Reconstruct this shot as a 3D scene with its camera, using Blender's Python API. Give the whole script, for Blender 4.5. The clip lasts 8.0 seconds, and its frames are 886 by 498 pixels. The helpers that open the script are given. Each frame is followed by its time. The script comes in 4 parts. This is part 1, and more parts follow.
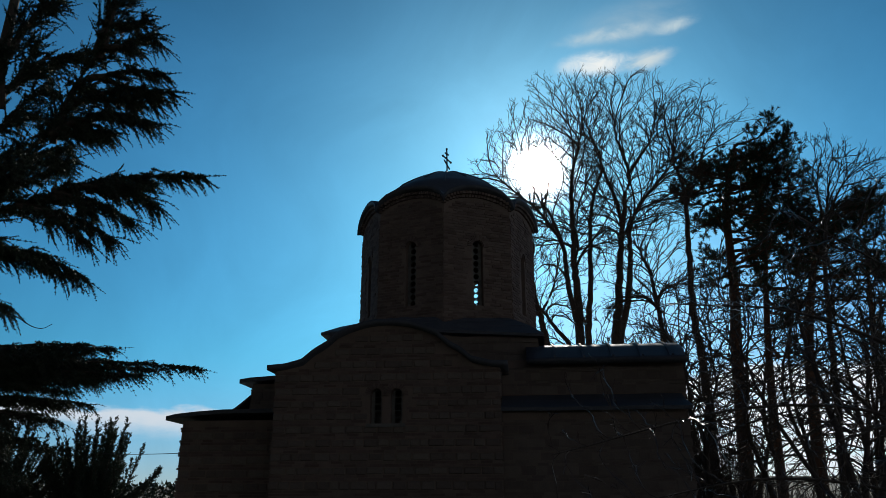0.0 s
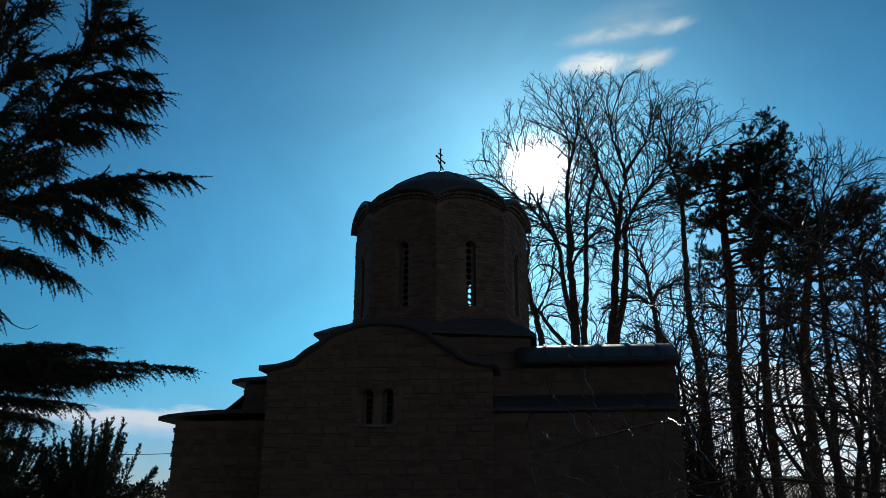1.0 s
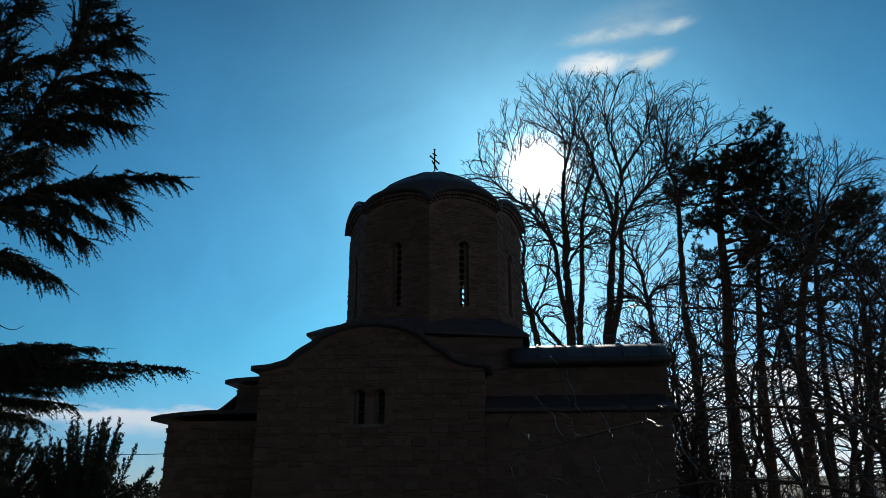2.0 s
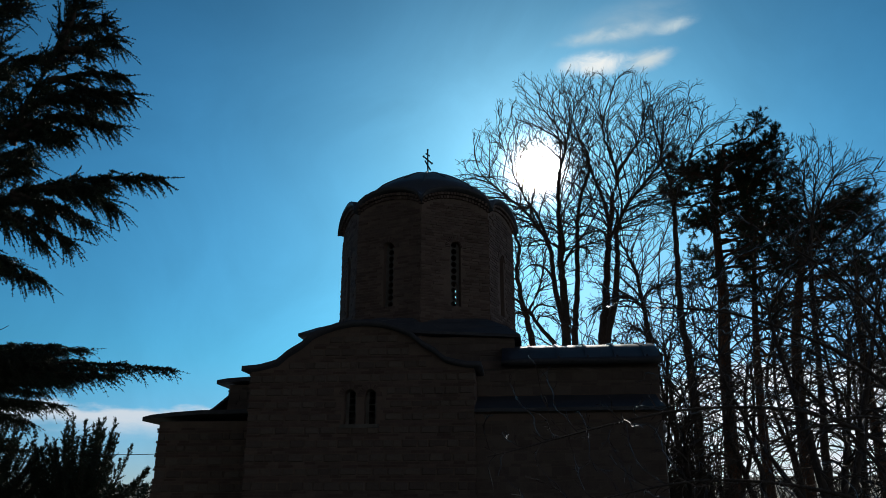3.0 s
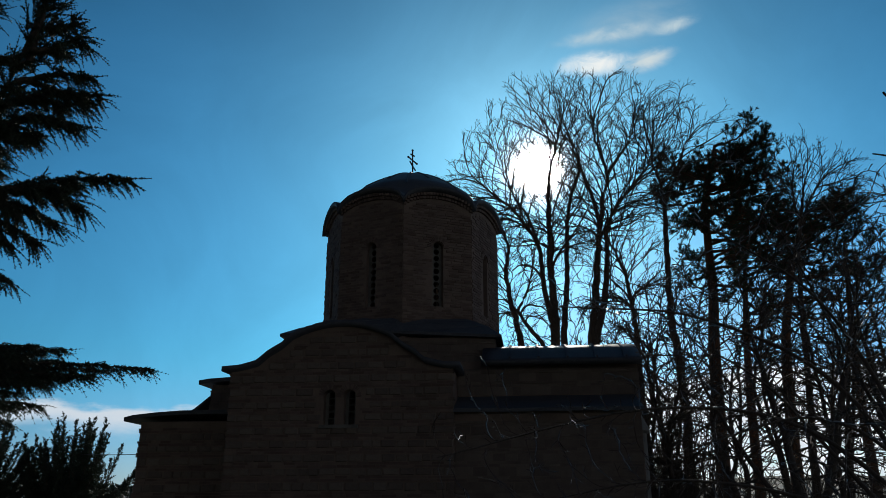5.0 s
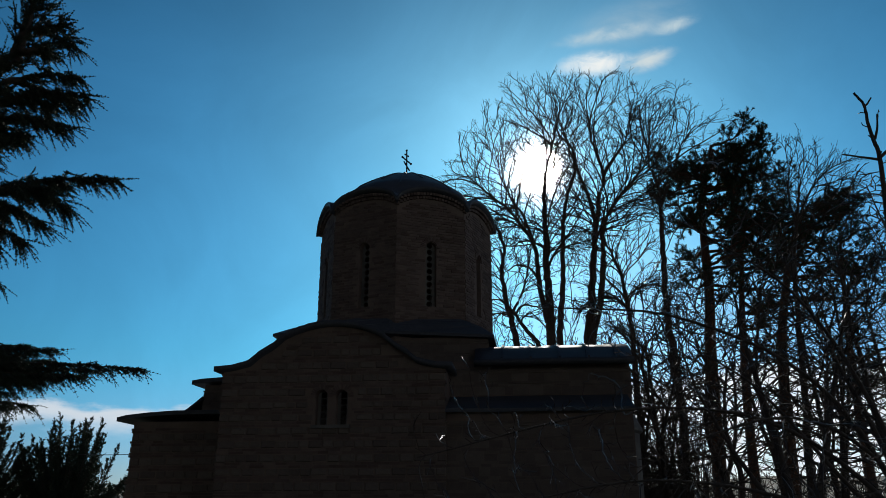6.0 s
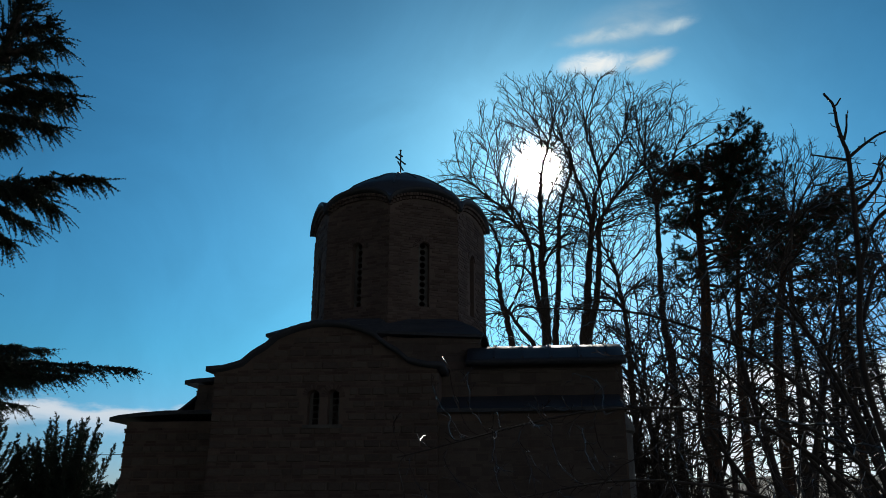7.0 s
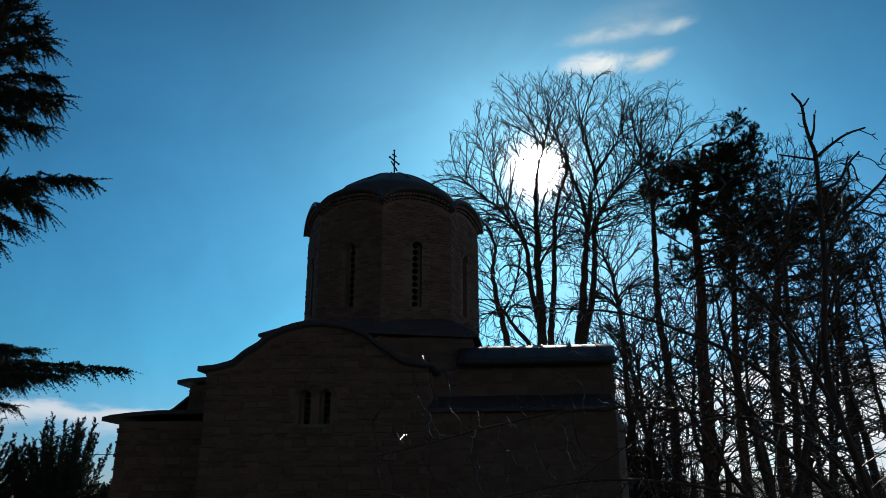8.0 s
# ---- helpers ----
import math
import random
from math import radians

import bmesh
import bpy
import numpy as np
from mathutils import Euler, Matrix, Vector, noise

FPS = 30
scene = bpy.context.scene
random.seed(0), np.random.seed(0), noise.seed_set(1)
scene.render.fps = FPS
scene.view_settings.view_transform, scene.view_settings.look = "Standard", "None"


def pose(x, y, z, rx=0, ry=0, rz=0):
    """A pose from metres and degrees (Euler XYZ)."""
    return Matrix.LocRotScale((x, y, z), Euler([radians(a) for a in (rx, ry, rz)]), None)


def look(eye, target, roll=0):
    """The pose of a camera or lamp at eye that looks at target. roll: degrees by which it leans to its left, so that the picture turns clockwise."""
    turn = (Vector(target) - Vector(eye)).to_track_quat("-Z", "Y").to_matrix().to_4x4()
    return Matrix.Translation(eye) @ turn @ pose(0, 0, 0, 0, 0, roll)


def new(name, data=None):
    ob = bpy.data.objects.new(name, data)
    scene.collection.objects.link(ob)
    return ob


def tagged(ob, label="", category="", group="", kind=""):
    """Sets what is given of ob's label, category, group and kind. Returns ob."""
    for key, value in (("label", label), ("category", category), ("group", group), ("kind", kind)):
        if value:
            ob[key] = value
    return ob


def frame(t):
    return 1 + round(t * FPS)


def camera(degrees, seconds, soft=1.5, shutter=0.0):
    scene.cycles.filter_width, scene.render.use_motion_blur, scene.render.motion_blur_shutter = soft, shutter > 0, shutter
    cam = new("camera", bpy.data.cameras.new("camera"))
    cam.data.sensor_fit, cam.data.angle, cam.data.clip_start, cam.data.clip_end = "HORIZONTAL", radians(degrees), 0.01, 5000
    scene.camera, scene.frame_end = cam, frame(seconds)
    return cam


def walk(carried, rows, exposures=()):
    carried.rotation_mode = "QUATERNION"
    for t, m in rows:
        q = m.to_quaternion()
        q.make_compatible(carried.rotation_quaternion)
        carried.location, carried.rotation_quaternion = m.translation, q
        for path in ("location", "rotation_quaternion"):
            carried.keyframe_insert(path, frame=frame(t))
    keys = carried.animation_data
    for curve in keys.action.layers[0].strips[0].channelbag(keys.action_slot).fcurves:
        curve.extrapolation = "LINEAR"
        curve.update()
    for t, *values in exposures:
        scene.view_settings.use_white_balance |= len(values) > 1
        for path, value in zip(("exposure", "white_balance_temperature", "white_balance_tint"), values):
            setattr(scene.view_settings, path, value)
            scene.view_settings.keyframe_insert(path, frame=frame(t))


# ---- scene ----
cam = camera(60.0, 8.0, 0.65)
PATH = [
    (0.0, pose(0.000, 0.000, 1.600, 108.3, 0, 0)),
    (0.5, pose(0.083, -0.006, 1.603, 108.3, 0, 0)),
    (1.0, pose(0.166, -0.013, 1.605, 108.3, 0, 0)),
    (1.5, pose(0.245, -0.017, 1.608, 108.3, 0, 0)),
    (3.0, pose(0.508, -0.024, 1.613, 108.3, 0, 0)),
    (3.5, pose(0.618, -0.029, 1.614, 108.3, 0, 0)),
    (4.0, pose(0.727, -0.033, 1.616, 108.3, 0, 0)),
    (4.5, pose(0.825, -0.037, 1.617, 108.3, 0, 0)),
    (6.0, pose(1.068, -0.051, 1.617, 108.3, 0, 0)),
    (6.5, pose(1.149, -0.055, 1.617, 108.3, 0, 0)),
    (7.0, pose(1.231, -0.060, 1.615, 108.3, 0, 0)),
    (7.5, pose(1.312, -0.067, 1.612, 108.3, 0, 0)),
    (8.0, pose(1.400, -0.073, 1.608, 108.3, 0, 0)),
]
walk(cam, PATH)

# ---- light ----
SUN_AZ, SUN_EL = 7.7, 24.0          # degrees right of +y, degrees above the horizon
SKY, SUN = 0.095, 2.6


def sun_way():
    a, e = radians(SUN_AZ), radians(SUN_EL)
    return Vector((math.sin(a) * math.cos(e), math.cos(a) * math.cos(e), math.sin(e)))


lamp = bpy.data.lights.new("sun", "SUN")
lamp.energy, lamp.angle, lamp.color = SUN, radians(0.5), (1.0, 0.94, 0.84)
sun = new("sun", lamp)
sun.matrix_world = look(sun_way() * 200, (0, 0, 0))


class Graph:
    """Short-hand for a node tree."""

    def __init__(self, tree):
        self.tree = tree
        tree.nodes.clear()

    def node(self, kind, ins=(), **props):
        n = self.tree.nodes.new(kind)
        if "operation" in props:
            n.operation = props["operation"]
        if "interpolation_type" in props:
            n.interpolation_type = props["interpolation_type"]
        if "data_type" in props:
            n.data_type = props["data_type"]
        if "blend_type" in props:
            n.blend_type = props["blend_type"]
        if "sky_type" in props:
            n.sky_type = props["sky_type"]
        if "sun_disc" in props:
            n.sun_disc = props["sun_disc"]
        if "sun_elevation" in props:
            n.sun_elevation = props["sun_elevation"]
        if "sun_rotation" in props:
            n.sun_rotation = props["sun_rotation"]
        if "air_density" in props:
            n.air_density = props["air_density"]
        if "dust_density" in props:
            n.dust_density = props["dust_density"]
        if "ozone_density" in props:
            n.ozone_density = props["ozone_density"]
        if "altitude" in props:
            n.altitude = props["altitude"]
        for k, v in (ins.items() if isinstance(ins, dict) else enumerate(ins)):
            if isinstance(v, bpy.types.NodeSocket):
                self.tree.links.new(v, n.inputs[k])
            elif v is not None:
                n.inputs[k].default_value = v
        return n

    def math(self, op, a, b=None, c=None):
        return self.node("ShaderNodeMath", [a, b, c], operation=op).outputs[0]

    def smooth(self, x, a, b):
        return self.node("ShaderNodeMapRange", {0: x, 1: a, 2: b, 3: 0.0, 4: 1.0}, interpolation_type="SMOOTHSTEP").outputs[0]

    def mix(self, f, a, b, blend="MIX"):
        n = self.node("ShaderNodeMix", data_type="RGBA", blend_type=blend)
        for i, v in ((0, f), (6, a), (7, b)):
            if isinstance(v, bpy.types.NodeSocket):
                self.tree.links.new(v, n.inputs[i])
            else:
                n.inputs[i].default_value = v
        return n.outputs[2]


def make_world():
    w = bpy.data.worlds.new("sky")
    scene.world = w
    w.use_nodes = True
    g = Graph(w.node_tree)
    way = g.node("ShaderNodeTexCoord").outputs["Generated"]
    sky = g.node("ShaderNodeTexSky", sky_type="NISHITA", sun_disc=False, sun_elevation=radians(SUN_EL), sun_rotation=radians(SUN_AZ),
                 air_density=1.0, dust_density=0.6, ozone_density=4.0, altitude=500.0).outputs[0]
    xyz = g.node("ShaderNodeSeparateXYZ", [way])
    el = g.math("MULTIPLY", g.math("ARCSINE", xyz.outputs[2]), 57.2958)
    az = g.math("MULTIPLY", g.math("ARCTAN2", xyz.outputs[0], xyz.outputs[1]), 57.2958)
    dot = g.node("ShaderNodeVectorMath", [way, tuple(sun_way())], operation="DOT_PRODUCT").outputs["Value"]
    ang = g.math("MULTIPLY", g.math("ARCCOSINE", g.math("MINIMUM", dot, 0.999999)), 57.2958)
    low = g.smooth(el, 11.0, 0.0)
    tint = g.mix(low, (0.265, 0.86, 0.99, 1), (0.45, 0.65, 0.95, 1))
    tint = g.mix(g.smooth(dot, 0.65, -0.3), tint, (3.0, 2.1, 1.9, 1))
    hazy = g.math("MULTIPLY", g.smooth(az, -4.0, 16.0), g.smooth(el, 24.0, 8.0))
    hazy = g.math("MULTIPLY", hazy, g.smooth(dot, 0.6, 0.85))
    tint = g.mix(g.math("MULTIPLY", hazy, 0.85), tint, (0.54, 0.84, 1.0, 1))
    blue = g.mix(1.0, sky, tint, "MULTIPLY")
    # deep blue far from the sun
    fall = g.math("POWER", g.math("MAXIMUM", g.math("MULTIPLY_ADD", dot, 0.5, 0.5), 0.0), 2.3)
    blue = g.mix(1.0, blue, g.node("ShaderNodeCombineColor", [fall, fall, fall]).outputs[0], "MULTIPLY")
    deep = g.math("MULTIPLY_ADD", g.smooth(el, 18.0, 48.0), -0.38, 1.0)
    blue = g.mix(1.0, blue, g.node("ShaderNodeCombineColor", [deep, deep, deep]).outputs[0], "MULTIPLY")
    # aureole and disc
    halo = g.math("EXPONENT", g.math("MULTIPLY", ang, -0.16))
    near = g.math("EXPONENT", g.math("MULTIPLY", ang, -2.2))
    disc = g.math("SUBTRACT", 1.0, g.smooth(ang, 0.3, 1.8))
    glow = g.mix(halo, (0, 0, 0, 1), (2.5, 2.4, 3.3, 1))
    glow = g.mix(1.0, glow, g.mix(near, (0, 0, 0, 1), (1800, 1760, 1720, 1)), "ADD")
    glow = g.mix(1.0, glow, g.mix(disc, (0, 0, 0, 1), (6000, 5900, 5600, 1)), "ADD")
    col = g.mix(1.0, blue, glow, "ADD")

    # thin uneven haze
    hz = g.node("ShaderNodeTexNoise", {"Vector": way, "Scale": 5.0, "Detail": 6.0, "Roughness": 0.6, "Distortion": 0.8}).outputs[0]
    hz = g.math("MULTIPLY_ADD", hz, 0.36, 0.82)
    col = g.mix(1.0, col, g.node("ShaderNodeCombineColor", [hz, hz, hz]).outputs[0], "MULTIPLY")

    # clouds: a small bright one above the sun, and low banks along the horizon
    def puff(a0, e0, wa, we, skew, scale, lo, hi):
        a, e = g.math("SUBTRACT", az, a0), g.math("SUBTRACT", el, e0)
        e = g.math("MULTIPLY_ADD", a, -skew, e)
        d = g.math("ADD", g.math("POWER", g.math("ABSOLUTE", g.math("DIVIDE", a, wa)), 2.0), g.math("POWER", g.math("ABSOLUTE", g.math("DIVIDE", e, we)), 2.0))
        body = g.math("EXPONENT", g.math("MULTIPLY", d, -1.0))
        pos = g.node("ShaderNodeCombineXYZ", [g.math("MULTIPLY", az, 0.5), el, 0.0]).outputs[0]
        n = g.node("ShaderNodeTexNoise", {"Vector": pos, "Scale": scale, "Detail": 8.0, "Roughness": 0.62, "Distortion": 0.6}).outputs[0]
        return g.smooth(g.math("MULTIPLY", g.math("ADD", n, 0.15), body), lo, hi)

    for args, colour in (((16.0, 33.6, 6.0, 1.9, 0.05, 0.35, 0.12, 1.6), (4.6, 5.9, 6.6, 1)),
                         ((12.8, 31.2, 3.4, 1.0, 0.0, 0.9, 0.17, 0.75), (9, 9.3, 9.2, 1)),
                         ((17.0, 31.0, 2.8, 0.9, 0.12, 0.9, 0.2, 0.85), (6.4, 7.3, 7.6, 1)),
                         ((14.2, 33.1, 5.0, 0.7, 0.05, 0.8, 0.18, 1.0), (6.0, 7.1, 7.5, 1)),
                         ((19.3, 33.0, 2.2, 0.6, 0.1, 0.8, 0.2, 0.9), (5.4, 6.7, 7.3, 1))):
        col = g.mix(puff(*args), col, colour)
    pos = g.node("ShaderNodeCombineXYZ", [g.math("MULTIPLY", az, 0.12), g.math("MULTIPLY", el, 0.35), 0.0]).outputs[0]
    n = g.node("ShaderNodeTexNoise", {"Vector": pos, "Scale": 1.3, "Detail": 7.0, "Roughness": 0.55}).outputs[0]
    top = g.math("MULTIPLY_ADD", n, 3.4, g.math("MULTIPLY_ADD", g.smooth(az, -10.0, 18.0), 2.6, 4.6))
    bright = g.smooth(az, -25.0, 20.0)
    bank = g.math("MULTIPLY", g.smooth(g.math("SUBTRACT", top, el), -0.15, 0.5), g.math("SUBTRACT", 1.0, g.smooth(g.math("SUBTRACT", top, el), g.math("MULTIPLY_ADD", bright, 5.5, 0.5), g.math("MULTIPLY_ADD", bright, 8.0, 2.2))))
    pos = g.node("ShaderNodeCombineXYZ", [g.math("MULTIPLY", az, 0.16), g.math("MULTIPLY", el, 0.5), 3.0]).outputs[0]
    patch = g.node("ShaderNodeTexNoise", {"Vector": pos, "Scale": 1.6, "Detail": 6.0, "Roughness": 0.6}).outputs[0]
    patch = g.mix(bright, (1, 1, 1, 1), g.node("ShaderNodeCombineColor", [g.smooth(patch, 0.28, 0.56)] * 3).outputs[0])
    bank = g.math("MULTIPLY", bank, g.math("MULTIPLY_ADD", patch, 0.65, 0.35))
    col = g.mix(bank, col, g.mix(bright, (6.4, 7.2, 8.0, 1), (8.2, 8.7, 9.3, 1)))
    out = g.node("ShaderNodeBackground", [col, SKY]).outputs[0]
    g.node("ShaderNodeOutputWorld", [out])


make_world()


# ---- materials ----
def surface(name, colours, scale=3.0, rough=0.8, metal=0.0, bump=0.3, fine=40.0, stretch=(1, 1, 1), islands=0.0, objects=0.0, spec=0.3):
    """Two-scale mottling between three colours, with grain in the relief."""
    m = bpy.data.materials.new(name)
    m.use_nodes = True
    g = Graph(m.node_tree)
    pos = g.node("ShaderNodeTexCoord").outputs["Object"]
    pos = g.node("ShaderNodeMapping", {"Vector": pos, "Scale": stretch}).outputs[0]
    big = g.node("ShaderNodeTexNoise", {"Vector": pos, "Scale": scale, "Detail": 5.0, "Roughness": 0.6}).outputs[0]
    small = g.node("ShaderNodeTexNoise", {"Vector": pos, "Scale": fine, "Detail": 4.0, "Roughness": 0.65}).outputs[0]
    col = g.mix(g.smooth(big, 0.32, 0.68), (*colours[0], 1), (*colours[1], 1))
    col = g.mix(g.math("MULTIPLY", g.smooth(small, 0.45, 0.8), 0.6), col, (*colours[2], 1))
    vary = None
    if islands:
        vary, amount = g.node("ShaderNodeNewGeometry").outputs["Random Per Island"], islands
    if objects:
        vary, amount = g.node("ShaderNodeObjectInfo").outputs["Random"], objects
    if vary is not None:
        col = g.node("ShaderNodeHueSaturation", {"Value": g.math("MULTIPLY_ADD", vary, 2 * amount, 1 - amount), "Saturation": g.math("MULTIPLY_ADD", vary, -0.5 * amount, 1.0), "Color": col}).outputs[0]
    height = g.math("ADD", g.math("MULTIPLY", big, 0.5), g.math("MULTIPLY", small, 0.5))
    nor = g.node("ShaderNodeBump", {"Strength": bump, "Distance": 0.02, "Height": height}).outputs[0]
    r = g.math("MULTIPLY_ADD", small, 0.24, rough - 0.12)
    b = g.node("ShaderNodeBsdfPrincipled", {"Base Color": col, "Roughness": r, "Metallic": metal, "Normal": nor, "Specular IOR Level": spec})
    g.node("ShaderNodeOutputMaterial", [b.outputs[0]])
    return m


MORTAR = surface("lime_mortar", ((0.23, 0.17, 0.14), (0.18, 0.135, 0.11), (0.28, 0.22, 0.185)), 2.0, 0.95)
BRICK = surface("old_brick", ((0.185, 0.13, 0.105), (0.15, 0.11, 0.09), (0.23, 0.165, 0.135)), 4.0, 0.9, islands=0.22)
STONE = surface("field_stone", ((0.19, 0.15, 0.125), (0.165, 0.13, 0.108), (0.235, 0.19, 0.158)), 5.0, 0.9, objects=0.15)
STONES = surface("coursed_stone", ((0.19, 0.15, 0.125), (0.165, 0.13, 0.108), (0.235, 0.19, 0.158)), 5.0, 0.9, islands=0.15)
LEAD = surface("weathered_lead_sheet", ((0.095, 0.10, 0.112), (0.075, 0.08, 0.09), (0.14, 0.145, 0.155)), 1.5, 0.56, 0.1, 0.25, 18.0)
SLAB = surface("eave_stone_slab", ((0.2, 0.19, 0.17), (0.14, 0.13, 0.12), (0.27, 0.25, 0.22)), 3.0, 0.8)
IRON = surface("wrought_iron", ((0.08, 0.075, 0.07), (0.05, 0.045, 0.04), (0.14, 0.08, 0.05)), 8.0, 0.5, 0.9, 0.2)
BARK = surface("grey_bark", ((0.11, 0.09, 0.075), (0.075, 0.06, 0.05), (0.15, 0.13, 0.11)), 3.0, 0.9, 0.0, 0.7, 20.0, (6, 6, 1))
PINE_BARK = surface("pine_bark", ((0.15, 0.085, 0.055), (0.09, 0.055, 0.04), (0.2, 0.13, 0.09)), 3.0, 0.9, 0.0, 0.8, 16.0, (5, 5, 1))
TWIG = surface("smooth_twig_bark", ((0.10, 0.075, 0.06), (0.07, 0.05, 0.04), (0.14, 0.11, 0.09)), 6.0, 0.36, 0.0, 0.15, 30.0, spec=0.35)
NEEDLE = surface("cedar_needles", ((0.055, 0.085, 0.05), (0.04, 0.06, 0.04), (0.08, 0.11, 0.06)), 2.0, 0.6, 0.0, 0.0, islands=0.35)
PINE_NEEDLE = surface("pine_needles", ((0.055, 0.085, 0.045), (0.04, 0.06, 0.035), (0.08, 0.11, 0.05)), 1.0, 0.6, 0.0, 0.0, islands=0.35)
GRASS = surface("winter_grass", ((0.035, 0.045, 0.02), (0.03, 0.03, 0.02), (0.06, 0.06, 0.03)), 0.25, 0.95, 0.0, 0.6, 6.0)


def make_glass():
    m = bpy.data.materials.new("old_window_glass")
    m.use_nodes = True
    g = Graph(m.node_tree)
    n = g.node("ShaderNodeTexNoise", {"Scale": 9.0, "Detail": 2.0}).outputs[0]
    nor = g.node("ShaderNodeBump", {"Strength": 0.08, "Distance": 0.01, "Height": n}).outputs[0]
    b = g.node("ShaderNodeBsdfPrincipled", {"Base Color": (0.93, 0.97, 0.96, 1), "Roughness": 0.05, "Transmission Weight": 1.0, "IOR": 1.15, "Normal": nor})
    g.node("ShaderNodeOutputMaterial", [b.outputs[0]])
    return m


GLASS = make_glass()


# ---- building helpers ----
def part(name, bm, material, parent=None, label="", smooth=False, at=None):
    me = bpy.data.meshes.new(name)
    bmesh.ops.recalc_face_normals(bm, faces=bm.faces[:])
    bm.to_mesh(me)
    bm.free()
    me.materials.append(material)
    if smooth:
        me.polygons.foreach_set("use_smooth", [True] * len(me.polygons))
    ob = new(name, me)
    if parent is not None:
        ob.parent = parent
    if at is not None:
        ob.matrix_basis = at
    return tagged(ob, label)


def raw(name, verts, faces, material, parent=None, label="", smooth=True):
    me = bpy.data.meshes.new(name)
    me.from_pydata(verts, [], faces)
    me.materials.append(material)
    if smooth:
        me.polygons.foreach_set("use_smooth", [True] * len(me.polygons))
    ob = new(name, me)
    if parent is not None:
        ob.parent = parent
    return tagged(ob, label)


def box(bm, x0, x1, y0, y1, z0, z1, m=None):
    m = Matrix() if m is None else m
    v = [bm.verts.new(m @ Vector((x, y, z))) for z in (z0, z1) for x, y in ((x0, y0), (x1, y0), (x1, y1), (x0, y1))]
    for f in ((0, 3, 2, 1), (4, 5, 6, 7), (0, 1, 5, 4), (1, 2, 6, 5), (2, 3, 7, 6), (3, 0, 4, 7)):
        bm.faces.new([v[i] for i in f])
    return v


def profile_sheet(bm, prof, a0, a1, thick, axis="y", steps=1, wobble=0.0):
    """A roof sheet: prof is a list of (s, z); swept along axis from a0 to a1, and given thickness below."""
    rng = random.Random(len(prof) + int(a0 * 10))
    rows = []
    for i in range(steps + 1):
        a = a0 + (a1 - a0) * i / steps
        top, low = [], []
        for s, z in prof:
            dz = rng.uniform(-wobble, wobble)
            p = (s, a, z + dz) if axis == "y" else (a, s, z + dz)
            top.append(bm.verts.new(p))
            low.append(bm.verts.new((p[0], p[1], p[2] - thick)))
        rows.append((top, low))
    n = len(prof)
    for (t0, l0), (t1, l1) in zip(rows, rows[1:]):
        for k in range(n - 1):
            bm.faces.new((t0[k], t0[k + 1], t1[k + 1], t1[k]))
            bm.faces.new((l0[k], l1[k], l1[k + 1], l0[k + 1]))
        bm.faces.new((t0[0], t1[0], l1[0], l0[0]))
        bm.faces.new((t0[-1], l0[-1], l1[-1], t1[-1]))
    for t, l in (rows[0], rows[-1]):
        for k in range(n - 1):
            bm.faces.new((t[k], l[k], l[k + 1], t[k + 1]))


def wall_panel(bm, x0, x1, bottom, top, thick, holes=(), xs=(), m=None):
    """An upright wall in the plane y = 0, thick metres deep to +y; top is a function of x; holes are arched: (middle, width, sill, spring)."""
    m = Matrix() if m is None else m
    cuts = {x0, x1, *[x for x in xs if x0 < x < x1]}
    for c, w, *_ in holes:
        cuts |= {c + w / 2 * math.cos(math.pi * k / 8) for k in range(9)}
    cuts = sorted(cuts)
    cells = []
    for a, b in zip(cuts, cuts[1:]):
        if b - a < 1e-5:
            continue
        mid = (a + b) / 2
        hole = next((h for h in holes if abs(mid - h[0]) < h[1] / 2), None)
        if hole is None:
            cells.append(((a, bottom), (b, bottom), (b, top(b)), (a, top(a))))
        else:
            c, w, sill, spring = hole
            up = lambda x: spring + math.sqrt(max(0.0, w * w / 4 - (x - c) ** 2))
            cells.append(((a, bottom), (b, bottom), (b, sill), (a, sill)))
            cells.append(((a, up(a)), (b, up(b)), (b, top(b)), (a, top(a))))
    for cell in cells:
        f = [bm.verts.new(m @ Vector((x, 0, z))) for x, z in cell]
        r = [bm.verts.new(m @ Vector((x, thick, z))) for x, z in cell]
        bm.faces.new(f)
        bm.faces.new(r[::-1])
        for i in range(4):
            j = (i + 1) % 4
            bm.faces.new((f[i], r[i], r[j], f[j]))
    bmesh.ops.remove_doubles(bm, verts=bm.verts[:], dist=0.0005)
    # faces that two cells share inside the wall
    seen = {}
    for f in bm.faces[:]:
        seen.setdefault(frozenset(f.verts), []).append(f)
    bmesh.ops.delete(bm, geom=[f for fs in seen.values() if len(fs) > 1 for f in fs], context="FACES")


